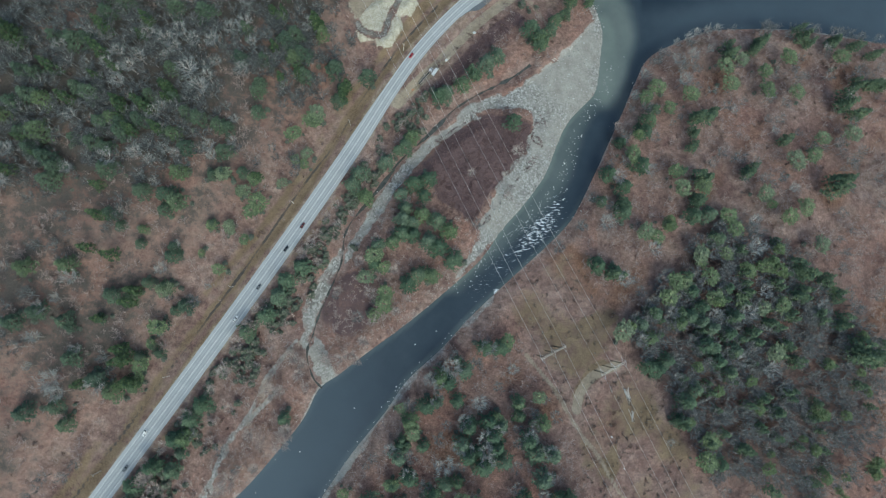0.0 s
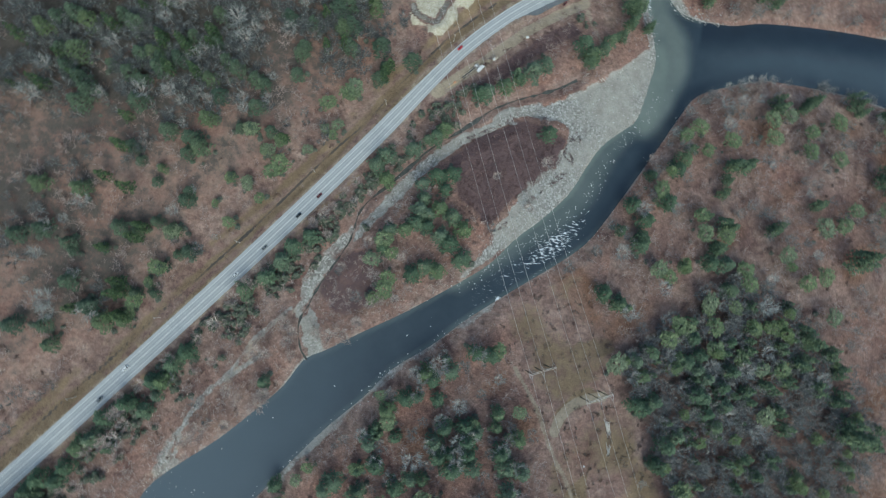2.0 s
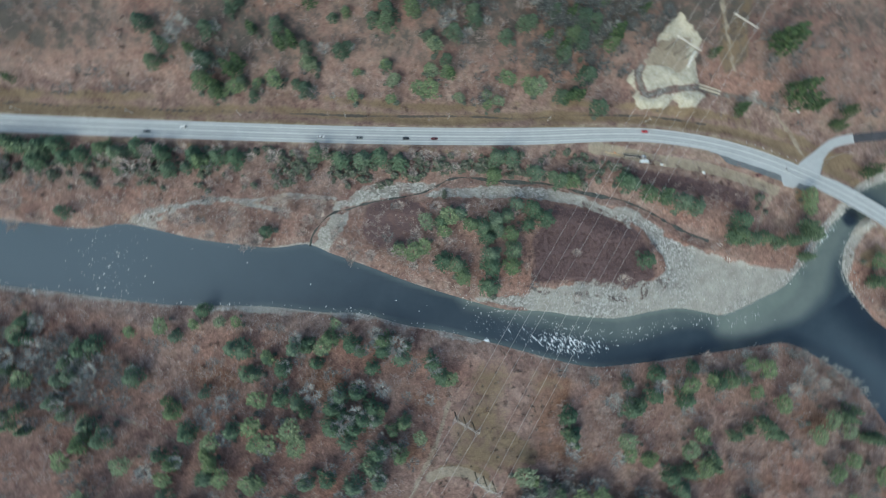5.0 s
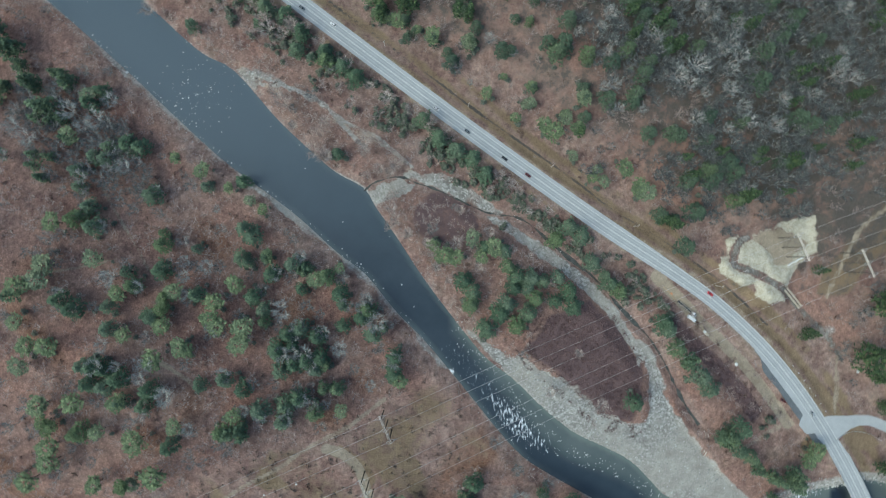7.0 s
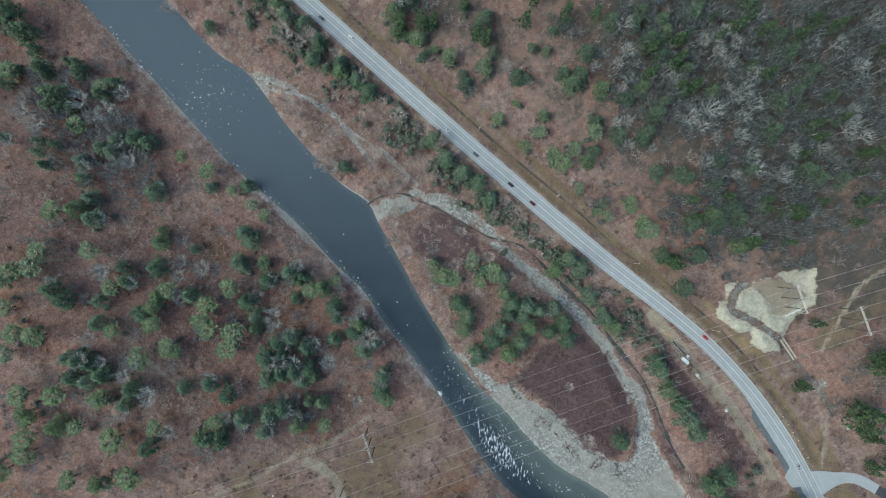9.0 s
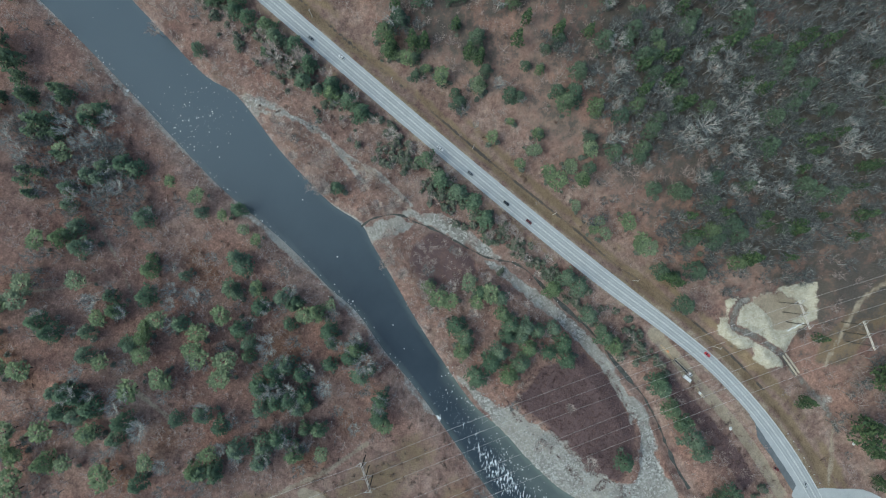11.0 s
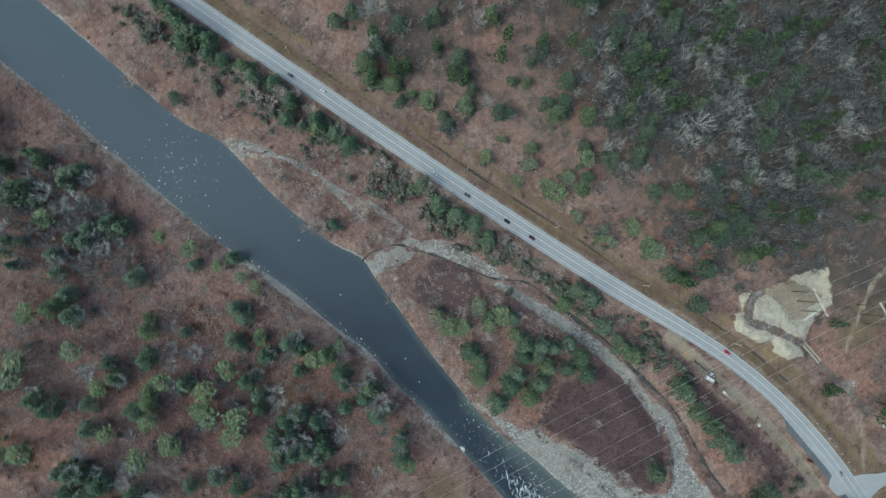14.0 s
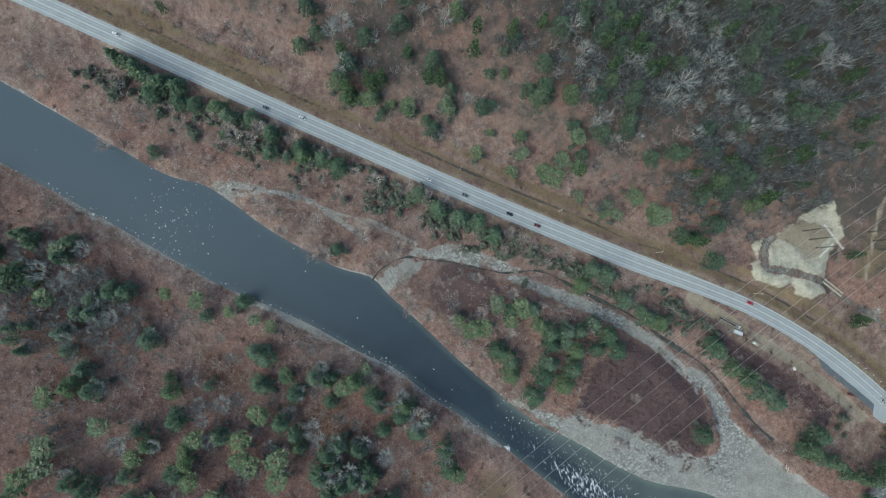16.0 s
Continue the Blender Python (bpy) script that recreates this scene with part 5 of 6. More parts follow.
def build_groves():
    """Each named tree is a thing; the fillers of the wider clumps go into the woodland."""
    r = random.Random(11)
    first, extra = {}, {"d": [], "p": [], "small": []}
    heart = sorted(math.hypot(x + 15, y - 5) for kind, trees in GROVES if kind == "d" for x, y, _ in trees)[290]
    for kind, trees in GROVES:
        if kind == "d":
            for x, y, c in trees:
                if math.hypot(x + 15, y - 5) >= heart:
                    for j in range(1 if c < 4.6 else 3):
                        a, q = r.uniform(0, 6.28), 0.0 if c < 4.6 else 0.5 * c
                        extra["d"].append((x + math.cos(a) * q, y + math.sin(a) * q, c / 3.5 * (1.0 if c < 4.6 else 0.62), r.uniform(0, 6.28), r.randrange(4)))
            trees = [q for q in trees if math.hypot(q[0] + 15, q[1] - 5) < heart]
        if not trees:
            continue
        pts = np.array(trees, float)
        hs, k = terrain(pts[:, 0], pts[:, 1])
        for (x, y, spread), h, up, low in zip(trees, hs, k["north"], ~k["north"] & ~k["south"]):
            look_of = "n" if kind == "d" and up else "w" if kind == "g" and low else kind
            name, label, category, group = WORDS[look_of]
            crown = (1.12 if spread < 6 else 0.98) * spread
            fill = 0
            if kind != "g" and spread > 7.5:
                crown, fill = 0.54 * spread, 3
            tall = {"d": 5.0 + 2.0 * crown, "p": 4.5 + 1.6 * crown, "g": 4.5 + 1.8 * spread}[kind]
            base = {"d": 3.6, "p": 3.6, "g": 4.6}[kind]
            wide = (crown if kind != "g" else 0.95 * spread) / base
            high = tall / {"d": 17.0, "p": 15.0, "g": 12.5}[kind]
            pick = r.randrange(6 if kind == "d" else 5 if kind == "p" else len(SNAGS))
            key = (look_of, pick)
            m = Matrix.LocRotScale((x, y, h - 0.15), Euler((0, 0, r.uniform(0, 6.28))), (wide, wide, high))
            if key not in first:
                if kind == "g":
                    ob = new(name, None)
                    for nm, me in zip(("branchwork", "twig_cloud"), (WARM_MESH if look_of == "w" else BARE_MESH)[pick]):
                        wood_part = new(nm, me)
                        wood_part.parent = ob
                        if nm == "twig_cloud":
                            tagged(wood_part, kind="stuff")
                else:
                    ob = new(name, None)
                    for nm, me in zip(("trunk", "crown"), {"d": DARK_MESH, "n": DEEP_MESH, "p": PINE_MESH}[look_of][pick]):
                        new(nm, me).parent = ob
                tagged(ob, label, category, group)
                ob.matrix_basis = m
                first[key] = ob
            else:
                ob = copy_thing(first[key], Matrix.Identity(4))
                ob.matrix_basis = m
            for j in range(fill):
                a, q = r.uniform(0, 6.28), spread * r.uniform(0.35, 0.6)
                extra[kind].append((x + math.cos(a) * q, y + math.sin(a) * q, wide * r.uniform(0.7, 1.0), r.uniform(0, 6.28), r.randrange(4)))
            if kind != "g":
                for j in range(2):
                    a, q = r.uniform(0, 6.28), crown * r.uniform(0.8, 1.35)
                    extra["small"].append((x + math.cos(a) * q, y + math.sin(a) * q, r.uniform(0.25, 0.55), r.uniform(0, 6.28), r.randrange(4)))
    return extra


EXTRA = build_groves()


WOODED = np.array([(-350, 90), (-305, 240), (-265, 330), (-150, 370), (120, 430), (290, 385), (425, 270), (410, -15), (370, -155), (150, -320), (-165, -340), (-240, -290), (-305, -265), (-350, -60)], float)


def scatter(count, box, keep, seed, smin, smax, kinds, skew=1.0):
    r = np.random.default_rng(seed)
    x, y = r.uniform(box[0], box[2], count), r.uniform(box[1], box[3], count)
    h, k = terrain(x, y)
    ok = (r.random(count) < keep(x, y, k)) & inside(x, y, WOODED)
    return [(float(a), float(b), float(smin + (smax - smin) * r.random() ** skew), float(r.uniform(0, 6.28)), int(r.integers(kinds))) for a, b in zip(x[ok], y[ok])]


def far_clump(x, y):
    """The tangled wood on the far bank, upstream."""
    a, b = x - (-77), y - (-243)
    u, v = (a + b) * 0.7071, (b - a) * 0.7071
    return smooth(1.25, 0.6, (u / 62) ** 2 + (v / 30) ** 2 + 0.25 * wobble(x, y, 11, 95))


def open_ground(x, y, k):
    near = np.minimum.reduce([side_and_distance(x, y, t)[0] for t in TRACKS])
    return (k["dr"] > 2.5) & (k["dn"] > 11) & (k["dc"] > 5.5) & (k["dw"] > 3.5) & (k["db"] > 1) & (k["pit"] > 3) & (k["ds"] > 7) & (near > 3) & (signed(x, y, RIGHT_OF_WAY) > 1)


def cleared(x, y):
    return np.minimum(signed(x, y, CLEARING), signed(x, y, MAROON))


def grey_keep(x, y, k):
    deep = np.maximum(smooth(24, -18, signed(x, y, DEEP_WOOD) + 12 * wobble(x, y, 14, 31)), 0.85 * smooth(10, -8, signed(x, y, EAST_WOOD) + 4 * wobble(x, y, 9, 32)))
    deep = np.maximum(deep, 0.6 * far_clump(x, y) * k["south"])
    return open_ground(x, y, k) * (cleared(x, y) > 2) * np.maximum(np.maximum(deep, np.where(k["north"], 0.15 * smooth(-0.2, 0.6, wobble(x, y, 22, 36)), 0.03 + 0.13 * smooth(0.1, 0.7, wobble(x, y, 18, 37)))), 0.5 * smooth(12, 3, k["dr"]) * k["south"] * (x > 110)) * (k["dn"] > 22) * np.where(~k["north"] & ~k["south"], 0.15, 1.0)


def brown_keep(x, y, k):
    deep = np.maximum(smooth(4, -14, signed(x, y, DEEP_WOOD)), smooth(4, -8, signed(x, y, EAST_WOOD)))
    patch = 0.25 + 0.75 * smooth(-0.3, 0.4, wobble(x, y, 15, 21))
    flat = np.where(k["north"] & (k["dn"] < 26), 0.05, np.where(k["south"], 1.0, 0.65))
    return open_ground(x, y, k) * (cleared(x, y) > 1) * (1 - 0.6 * deep) * patch * flat


ALL = (-330, -350, 470, 460)
one = lambda arrays: [(v, f, np.zeros(len(f), int)) for v, f in arrays]
two = lambda arrays: [(np.vstack([a, c]), np.vstack([b, d + len(a)]), np.r_[np.zeros(len(b), int), np.ones(len(d), int)]) for a, b, c, d in arrays]
grey = scatter(26500, ALL, grey_keep, 3, 0.6, 1.1, len(BARE))
slope = np.array([terrain(np.array([q[0] for q in grey]), np.array([q[1] for q in grey]))[1]["north"]]).ravel()
place_many("bare_woodland", two(BARE), [q for q, up in zip(grey, slope) if not up], [M_LIMB_MANY, M_TWIG_MANY], "tall leafless grey hardwoods among the conifers", "bare trees")
place_many("slope_woodland", two(BARE), [q for q, up in zip(grey, slope) if up], [M_LIMB_MANY, M_TWIG_SLOPE], "grey leafless hardwoods crowding the hillside", "bare trees")
place_many("bare_saplings", one(SAPLINGS), scatter(32000, ALL, brown_keep, 6, 0.45, 1.25, len(SAPLINGS), 1.4), [M_SAPLING], "thin pinkish-brown leafless saplings", "saplings")
place_many("brown_brush", one(SHRUBS), scatter(4800, ALL, lambda x, y, k: open_ground(x, y, k) * (signed(x, y, MAROON) > 0) * 0.7, 4, 0.6, 1.5, len(SHRUBS)), [M_SHRUB], "low brown leafless brush", "brush")
def scrub_keep(x, y, k):
    reach = smooth(75, 15, k["dr"]) * ~k["south"] * ~k["north"] * (x < 100)
    reach = np.maximum(reach, 2 * smooth(12, 3, k["dr"]) * k["south"] * (x > 205) * (x < 285))
    return open_ground(x, y, k) * (signed(x, y, MAROON) > 0) * reach * (0.3 + 0.7 * smooth(-0.4, 0.5, wobble(x, y, 8, 41)))


place_many("riverside_scrub", one(SAPLINGS), scatter(26000, (-260, -330, 290, 235), scrub_keep, 9, 0.28, 0.75, len(SAPLINGS)), [M_SCRUB], "pale tan leafless scrub along the river bank", "scrub")
place_many("maroon_brush", one(SWITCHES), scatter(9000, (10, 60, 115, 250), lambda x, y, k: (np.minimum(signed(x, y, MAROON), signed(x, y, MAROON_VERGE)) < 1 + 9 * (wobble(x, y, 4, 81) > 0.25)) & (k["dr"] > 5) & (k["dc"] > 4) & (k["dw"] > 3.5), 8, 0.5, 1.0, len(SHRUBS)), [M_RED_SHRUB], "dense maroon leafless brush on the island", "brush")
deep_keep = lambda x, y, k: open_ground(x, y, k) * (0.75 * smooth(8, -8, signed(x, y, EAST_WOOD)) + 0.22 * far_clump(x, y) * k["south"] + 0.95 * smooth(-0.15, 0.45, wobble(x, y, 15, 91)) * smooth(8, -8, signed(x, y, DEEP_WOOD)) + np.where(k["north"], 0.03, 0.012) * (cleared(x, y) > 2))
wood = scatter(3300, ALL, deep_keep, 5, 0.75, 1.25, 4)
EXTRA["p"] += [q for i, q in enumerate(wood) if q[0] > 120 and i % 5 < 2]
wood = [q for i, q in enumerate(wood) if not (q[0] > 120 and i % 5 < 2)] + EXTRA["d"]
high = terrain(np.array([q[0] for q in wood]), np.array([q[1] for q in wood]))[1]["north"]
place_many("slope_evergreens", two(SPIRES), [q for q, up in zip(wood, high) if up], [M_BARK, M_NEEDLES_SLOPE], "deep green conifers crowding the hillside", "evergreens")
place_many("evergreen_woodland", two(FILLERS), [q for q, up in zip(wood, high) if not up], [M_BARK, M_NEEDLES_MANY], "dark green conifers among the bare trees", "evergreens")
slash_keep = lambda x, y, k: (signed(x, y, CLEARING) < 4) * (k["dr"] > 4) * (0.25 + 0.6 * smooth(-0.1, 0.5, wobble(x, y, 7, 83)))
place_many("clearing_slash", one(SHRUBS), scatter(2600, (66, -155, 236, 50), slash_keep, 27, 0.3, 1.1, len(SHRUBS), 1.6), [M_SLASH], "cut branches and dry brush strewn under the power lines", "slash")
small = np.array(EXTRA["small"])
hs, k = terrain(small[:, 0], small[:, 1])
fit = (k["dr"] > 2) & (k["dn"] > 9) & (k["dw"] > 3) & (k["db"] > 0) & (k["pit"] > 1)
def verge_keep(x, y, k):
    band = smooth(11, 14, k["dn"]) * smooth(44, 26, k["dn"]) * ~k["north"] * ~k["south"] * (k["dr"] > 14) * (x < 112)
    lay = side_and_distance(x, y, LAYBY)[0] > 9
    return open_ground(x, y, k) * lay * band * (signed(x, y, MAROON_VERGE) > 2) * smooth(-0.7, 0.3, wobble(x, y, 9, 71))


place_many("verge_thicket", two(YOUNG), scatter(16000, (-230, -220, 115, 260), verge_keep, 19, 0.3, 0.85, 4, 1.5), [M_BARK, M_THICKET], "grey-green evergreen thicket below the highway", "thicket")
place_many("young_evergreens", two(YOUNG), [q for q, ok in zip(EXTRA["small"], fit) if ok], [M_BARK, M_YOUNG], "small grey-green young evergreens under the taller trees", "young evergreens")
place_many("pine_woodland", two(PINES), EXTRA["p"], [M_BARK, M_PINE_MANY], "pale green pines in loose clumps", "pines")


# ---------------------------------------------------------------- stones
def stone_arrays(r):
    bm = bmesh.new()
    bmesh.ops.create_icosphere(bm, subdivisions=1, radius=0.5)
    for v in bm.verts:
        v.co *= r.uniform(0.75, 1.15)
        v.co.z *= 0.6
    v, f = np.array([w.co[:] for w in bm.verts]), np.array([[w.index for w in q.verts] for q in bm.faces])
    bm.free()
    return v, f


STONES = [stone_arrays(random.Random(70 + k)) for k in range(5)]


def stones(name, spots, mat, label, low):
    xy = np.array([(q[0], q[1]) for q in spots])
    z = np.maximum(terrain(xy[:, 0], xy[:, 1])[0], low)
    vs, fs, base = [], [], 0
    for (x, y, s, a, k), h in zip(spots, z):
        v, f = STONES[k]
        c, sn = math.cos(a) * s, math.sin(a) * s
        vs.append(np.stack([v[:, 0] * c * 1.3 - v[:, 1] * sn + x, v[:, 0] * sn * 1.3 + v[:, 1] * c + y, v[:, 2] * s + h + 0.05 * s], 1))
        fs.append(f + base)
        base += len(v)
    return tagged(new(name, mesh_from(name, np.vstack(vs), np.vstack(fs), [mat])), label, "stones", kind="stuff")


bar_keep = lambda x, y, k: (k["db"] < 0) * (k["dr"] > 0.3) * np.where(y > 150, 0.35, 1.0) * (0.5 + 0.5 * smooth(-0.3, 0.4, wobble(x, y, 6, 93)))
stones("bar_cobbles", scatter(15000, (35, 15, 175, 240), bar_keep, 12, 0.3, 1.2, 5, 2.0), M_ROCK, "rounded pale cobbles on the gravel bar", -1)


def shoal_keep(x, y, k):
    near_bar = smooth(16, 1, k["db"]) ** 1.5 * (k["db"] > -1) * 0.9 * (y < 200)
    riffle = 0.5 * smooth(38, 8, np.hypot(x + 118, y + 172)) + 0.10 * smooth(30, 8, np.hypot(x - 104, y - 58))
    shore = 0.8 * smooth(-5, -0.5, k["dr"]) * k_south(x, y) + 0.012
    return (k["dr"] < -0.3) * np.maximum(np.maximum(near_bar, riffle), shore)


def k_south(x, y):
    return (side_and_distance(x, y, SOUTH_BANK)[0] < 12) * (x < 60)


stones("river_stones", scatter(90000, (-200, -260, 190, 260), shoal_keep, 13, 0.24, 1.05, 5, 3.0), M_ROCK_WET, "pale boulders breaking the river surface", -0.12)
bank_keep = lambda x, y, k: ((k["dr"] > -0.5) & (k["dr"] < 3.5 + 2.0 * (k["south"] & (x < 70))) & (k["db"] > 0)) * 0.6 + ((k["dc"] < 5) & (k["dr"] > 0)) * 0.25
stones("bank_stones", scatter(52000, (-230, -280, 420, 300), bank_keep, 14, 0.3, 0.9, 5), M_ROCK, "stones along the banks and the side channel", -1)


riprap_keep = lambda x, y, k: ((k["dr"] > -2.5) & (k["dr"] < 8) & (k["dn"] > 7.5) & (k["ds"] > 6)) * (0.35 + 0.6 * smooth(3, 0, np.abs(k["dr"])))
stones("riprap", scatter(7000, (132, 232, 215, 385), riprap_keep, 16, 0.35, 1.5, 5, 1.8), M_ROCK, "grey broken stone lining the tributary under the bridge", -0.1)


# ---------------------------------------------------------------- power lines
def box(bm, cx, cy, cz, sx, sy, sz, m=None, bevel=0.0):
    made = bmesh.ops.create_cube(bm, size=1.0, matrix=(m or Matrix.Identity(4)) @ Matrix.Translation((cx, cy, cz)) @ Matrix.Diagonal((sx, sy, sz, 1)))
    if bevel:
        edges = list({e for v in made["verts"] for e in v.link_edges})
        bmesh.ops.bevel(bm, geom=edges, offset=bevel, segments=2, affect="EDGES", profile=0.6)
    return made["verts"]


def tube(bm, a, b, ra, rb=None, sides=8):
    a, b = Vector(a), Vector(b)
    d = b - a
    m = Matrix.Translation((a + b) / 2) @ d.to_track_quat("Z", "Y").to_matrix().to_4x4()
    bmesh.ops.create_cone(bm, cap_ends=True, segments=sides, radius1=ra, radius2=rb if rb is not None else ra, depth=d.length, matrix=m)


ARM = 20.0


def transmission_pylon():
    """A three-legged timber frame: x along the crossarm, y along the line."""
    top = new("transmission_pylon", None)
    for x in (-7.2, 0, 7.2):
        bm = bmesh.new()
        tube(bm, (x, 0, -1.0), (x, 0, 20.6), 0.34, 0.22)
        part("leg", bm, M_LEG, top)
    bm = bmesh.new()
    for y in (-0.42, 0.42):
        box(bm, 0, y, 19.8, ARM, 0.23, 0.45, bevel=0.04)
    for x in (-9.6, -3.6, 3.6, 9.6):
        box(bm, x, 0, 19.8, 0.3, 0.7, 0.3)
    part("crossarm", bm, M_POLE, top, "pale weathered crossarm of two beams")
    for x in (-7.2, 0):
        for lo, hi in ((x, x + 7.2), (x + 7.2, x)):
            bm = bmesh.new()
            tube(bm, (lo, 0.3 if lo < hi else -0.3, 10.5), (hi, 0.3 if lo < hi else -0.3, 18.6), 0.08)
            part("brace", bm, M_BRACE, top)
    for x in (-8.6, 0, 8.6):
        for y in (1, -1):
            for off in (-1.1, 1.1):
                bm = bmesh.new()
                foot, tip = Vector((x + off, 0.5 * y, 19.7)), Vector((x, 3.9 * y, 19.35))
                tube(bm, foot, tip, 0.07, sides=6)
                for k in range(6):
                    tube(bm, foot.lerp(tip, 0.25 + 0.11 * k), foot.lerp(tip, 0.29 + 0.11 * k), 0.16, 0.12, 6)
                part("insulator", bm, M_STEEL, top, "pale insulator string")
    return tagged(top, "three-legged timber transmission pylon with a pale crossarm", "pylon", "pylons of the power lines")


LINE_TURN = math.atan2(274, -132) - math.pi / 2
PYLON_SPOTS = [(106, -29), (-26, 243), (-158, 515), (238, -301), (147, -40), (-17, 283), (-179, 616), (310, -368)]
first_pylon = transmission_pylon()
PYLON_FOOT = []
for n_, (x, y) in enumerate(PYLON_SPOTS):
    z = ground_height(x, y)
    turn = LINE_TURN if n_ < 4 else math.atan2(328, -163) - math.pi / 2
    m = Matrix.Translation((x, y, z)) @ Matrix.Rotation(turn, 4, "Z")
    PYLON_FOOT.append(m)
    if n_ == 0:
        first_pylon.matrix_basis = m
    else:
        copy_thing(first_pylon, m)


def cable(a, b, sag, radius, name, label, group, mat):
    """One hanging wire as a thin four-sided tube."""
    n = 28
    t = np.linspace(0, 1, n)
    p = np.outer(1 - t, a) + np.outer(t, b)
    p[:, 2] -= 4 * sag * t * (1 - t)
    d = np.array(b) - np.array(a)
    s = np.cross(d, (0, 0, 1.0))
    s = s / np.linalg.norm(s) * radius
    u = np.array((0, 0, radius))
    v = np.concatenate([p + s, p + u, p - s, p - u])
    i = np.arange(n - 1)
    f = np.vstack([np.stack([i + k * n, i + 1 + k * n, i + 1 + ((k + 1) % 4) * n, i + ((k + 1) % 4) * n], 1) for k in range(4)])
    return tagged(new(name, mesh_from(name, v, f, [mat], True)), label, "cable", group)


for a, b in ((0, 1), (1, 2), (3, 0), (4, 5), (5, 6), (7, 4)):
    for x in (-8.6, 0, 8.6):
        cable(PYLON_FOOT[a] @ Vector((x, 3.9, 19.35)), PYLON_FOOT[b] @ Vector((x, -3.9, 19.35)), 6.5, 0.075, "power_cable", "pale aluminium conductor hanging between two pylons", "conductors of the power lines", M_WIRE)


def utility_pole():
    top = new("utility_pole", None)
    bm = bmesh.new()
    tube(bm, (0, 0, -0.8), (0, 0, 10.0), 0.2, 0.13)
    part("post", bm, M_POLE, top)
    bm = bmesh.new()
    box(bm, 0, 0, 9.3, 2.4, 0.14, 0.16, bevel=0.02)
    part("crossarm", bm, M_POLE, top)
    for x in (-1.05, 0.35, 1.05):
        bm = bmesh.new()
        tube(bm, (x, 0, 9.38), (x, 0, 9.6), 0.07, 0.04, 6)
        part("insulator", bm, M_STEEL, top)
    return tagged(top, "grey timber roadside utility pole with one crossarm", "utility pole", "utility poles beside the highway")


POLE_TURN = math.atan2(60.5, 40) - math.pi / 2
pole_one, pole_at = utility_pole(), []
for k in range(-4, 4):
    x, y = -117 + 40 * k, 19 + 60.5 * k
    m = Matrix.Translation((x, y, ground_height(x, y))) @ Matrix.Rotation(POLE_TURN, 4, "Z")
    pole_at.append(m)
    if k == -4:
        pole_one.matrix_basis = m
    else:
        copy_thing(pole_one, m)
for a, b in zip(pole_at, pole_at[1:]):
    for x in (-1.05, 1.05):
        cable(a @ Vector((x, 0, 9.6)), b @ Vector((x, 0, 9.6)), 1.2, 0.03, "utility_wire", "thin dark wire between roadside poles", "roadside wires", M_LEG)


# ---------------------------------------------------------------- vehicles
def paint(name, c):
    mat, n, l, bsdf = material(name, 0.35, 0.5)
    f = noise_tex(n, l, 1.5, 4.0, 0.6, n.new("ShaderNodeTexCoord").outputs["Object"])
    l.new(ramp(n, l, f, [(0.3, tuple(0.82 * v for v in c)), (0.7, c)]), bsdf.inputs["Base Color"])
    bsdf.inputs["Coat Weight"].default_value = 0.4
    return mat


M_WHITE, M_GREY, M_DARK, M_RED, M_SILVER = (paint(n_, c) for n_, c in (("white_paint", (0.80, 0.80, 0.79)), ("grey_paint", (0.16, 0.17, 0.18)), ("dark_paint", (0.035, 0.038, 0.045)), ("red_paint", (0.50, 0.035, 0.045)), ("silver_paint", (0.45, 0.46, 0.47))))
M_MAROON_PAINT = paint("maroon_paint", (0.14, 0.03, 0.03))
M_GLASS = simple("tinted_glass", (0.015, 0.018, 0.022), (0.03, 0.034, 0.04), 0.5, 0.08, 0.6, 0.0, 0.0)
M_TYRE = simple("tyre_rubber", (0.02, 0.02, 0.02), (0.04, 0.04, 0.04), 3.0)
M_LAMP = simple("lamp_glass", (0.70, 0.70, 0.66), (0.85, 0.85, 0.8), 3.0, 0.2, 0.5, 0.0, 0.0)
M_TIMBER = simple("pale_timber", (0.42, 0.36, 0.27), (0.62, 0.55, 0.43), 1.2)
M_CONCRETE = simple("concrete", (0.40, 0.40, 0.385), (0.54, 0.53, 0.51), 0.5)


def loft(bm, rings):
    """A closed skin through rings of points."""
    rows = [[bm.verts.new(p) for p in ring] for ring in rings]
    for a, b in zip(rows, rows[1:]):
        for i in range(len(a)):
            j = (i + 1) % len(a)
            bm.faces.new((a[i], a[j], b[j], b[i]))
    bm.faces.new(list(reversed(rows[0])))
    bm.faces.new(rows[-1])
    bmesh.ops.recalc_face_normals(bm, faces=bm.faces)


def ring(x, w, lo, hi, tuck=0.12):
    return [(x, -w, lo), (x, w, lo), (x, w, lo + (hi - lo) * 0.6), (x, w - tuck, hi), (x, -w + tuck, hi), (x, -w, lo + (hi - lo) * 0.6)]


def wheels(top, xs, w, r, wide=0.24):
    for x in xs:
        for y in (-w, w):
            bm = bmesh.new()
            tube(bm, (x, y - wide / 2, r), (x, y + wide / 2, r), r, r, 14)
            wheel = part("wheel", bm, M_TYRE, top)
            bm = bmesh.new()
            e = math.copysign(wide / 2, y)
            tube(bm, (x, y + e * 0.9, r), (x, y + e * 1.12, r), r * 0.55, r * 0.5, 10)
            part("rim", bm, M_STEEL, wheel, "silver rim")


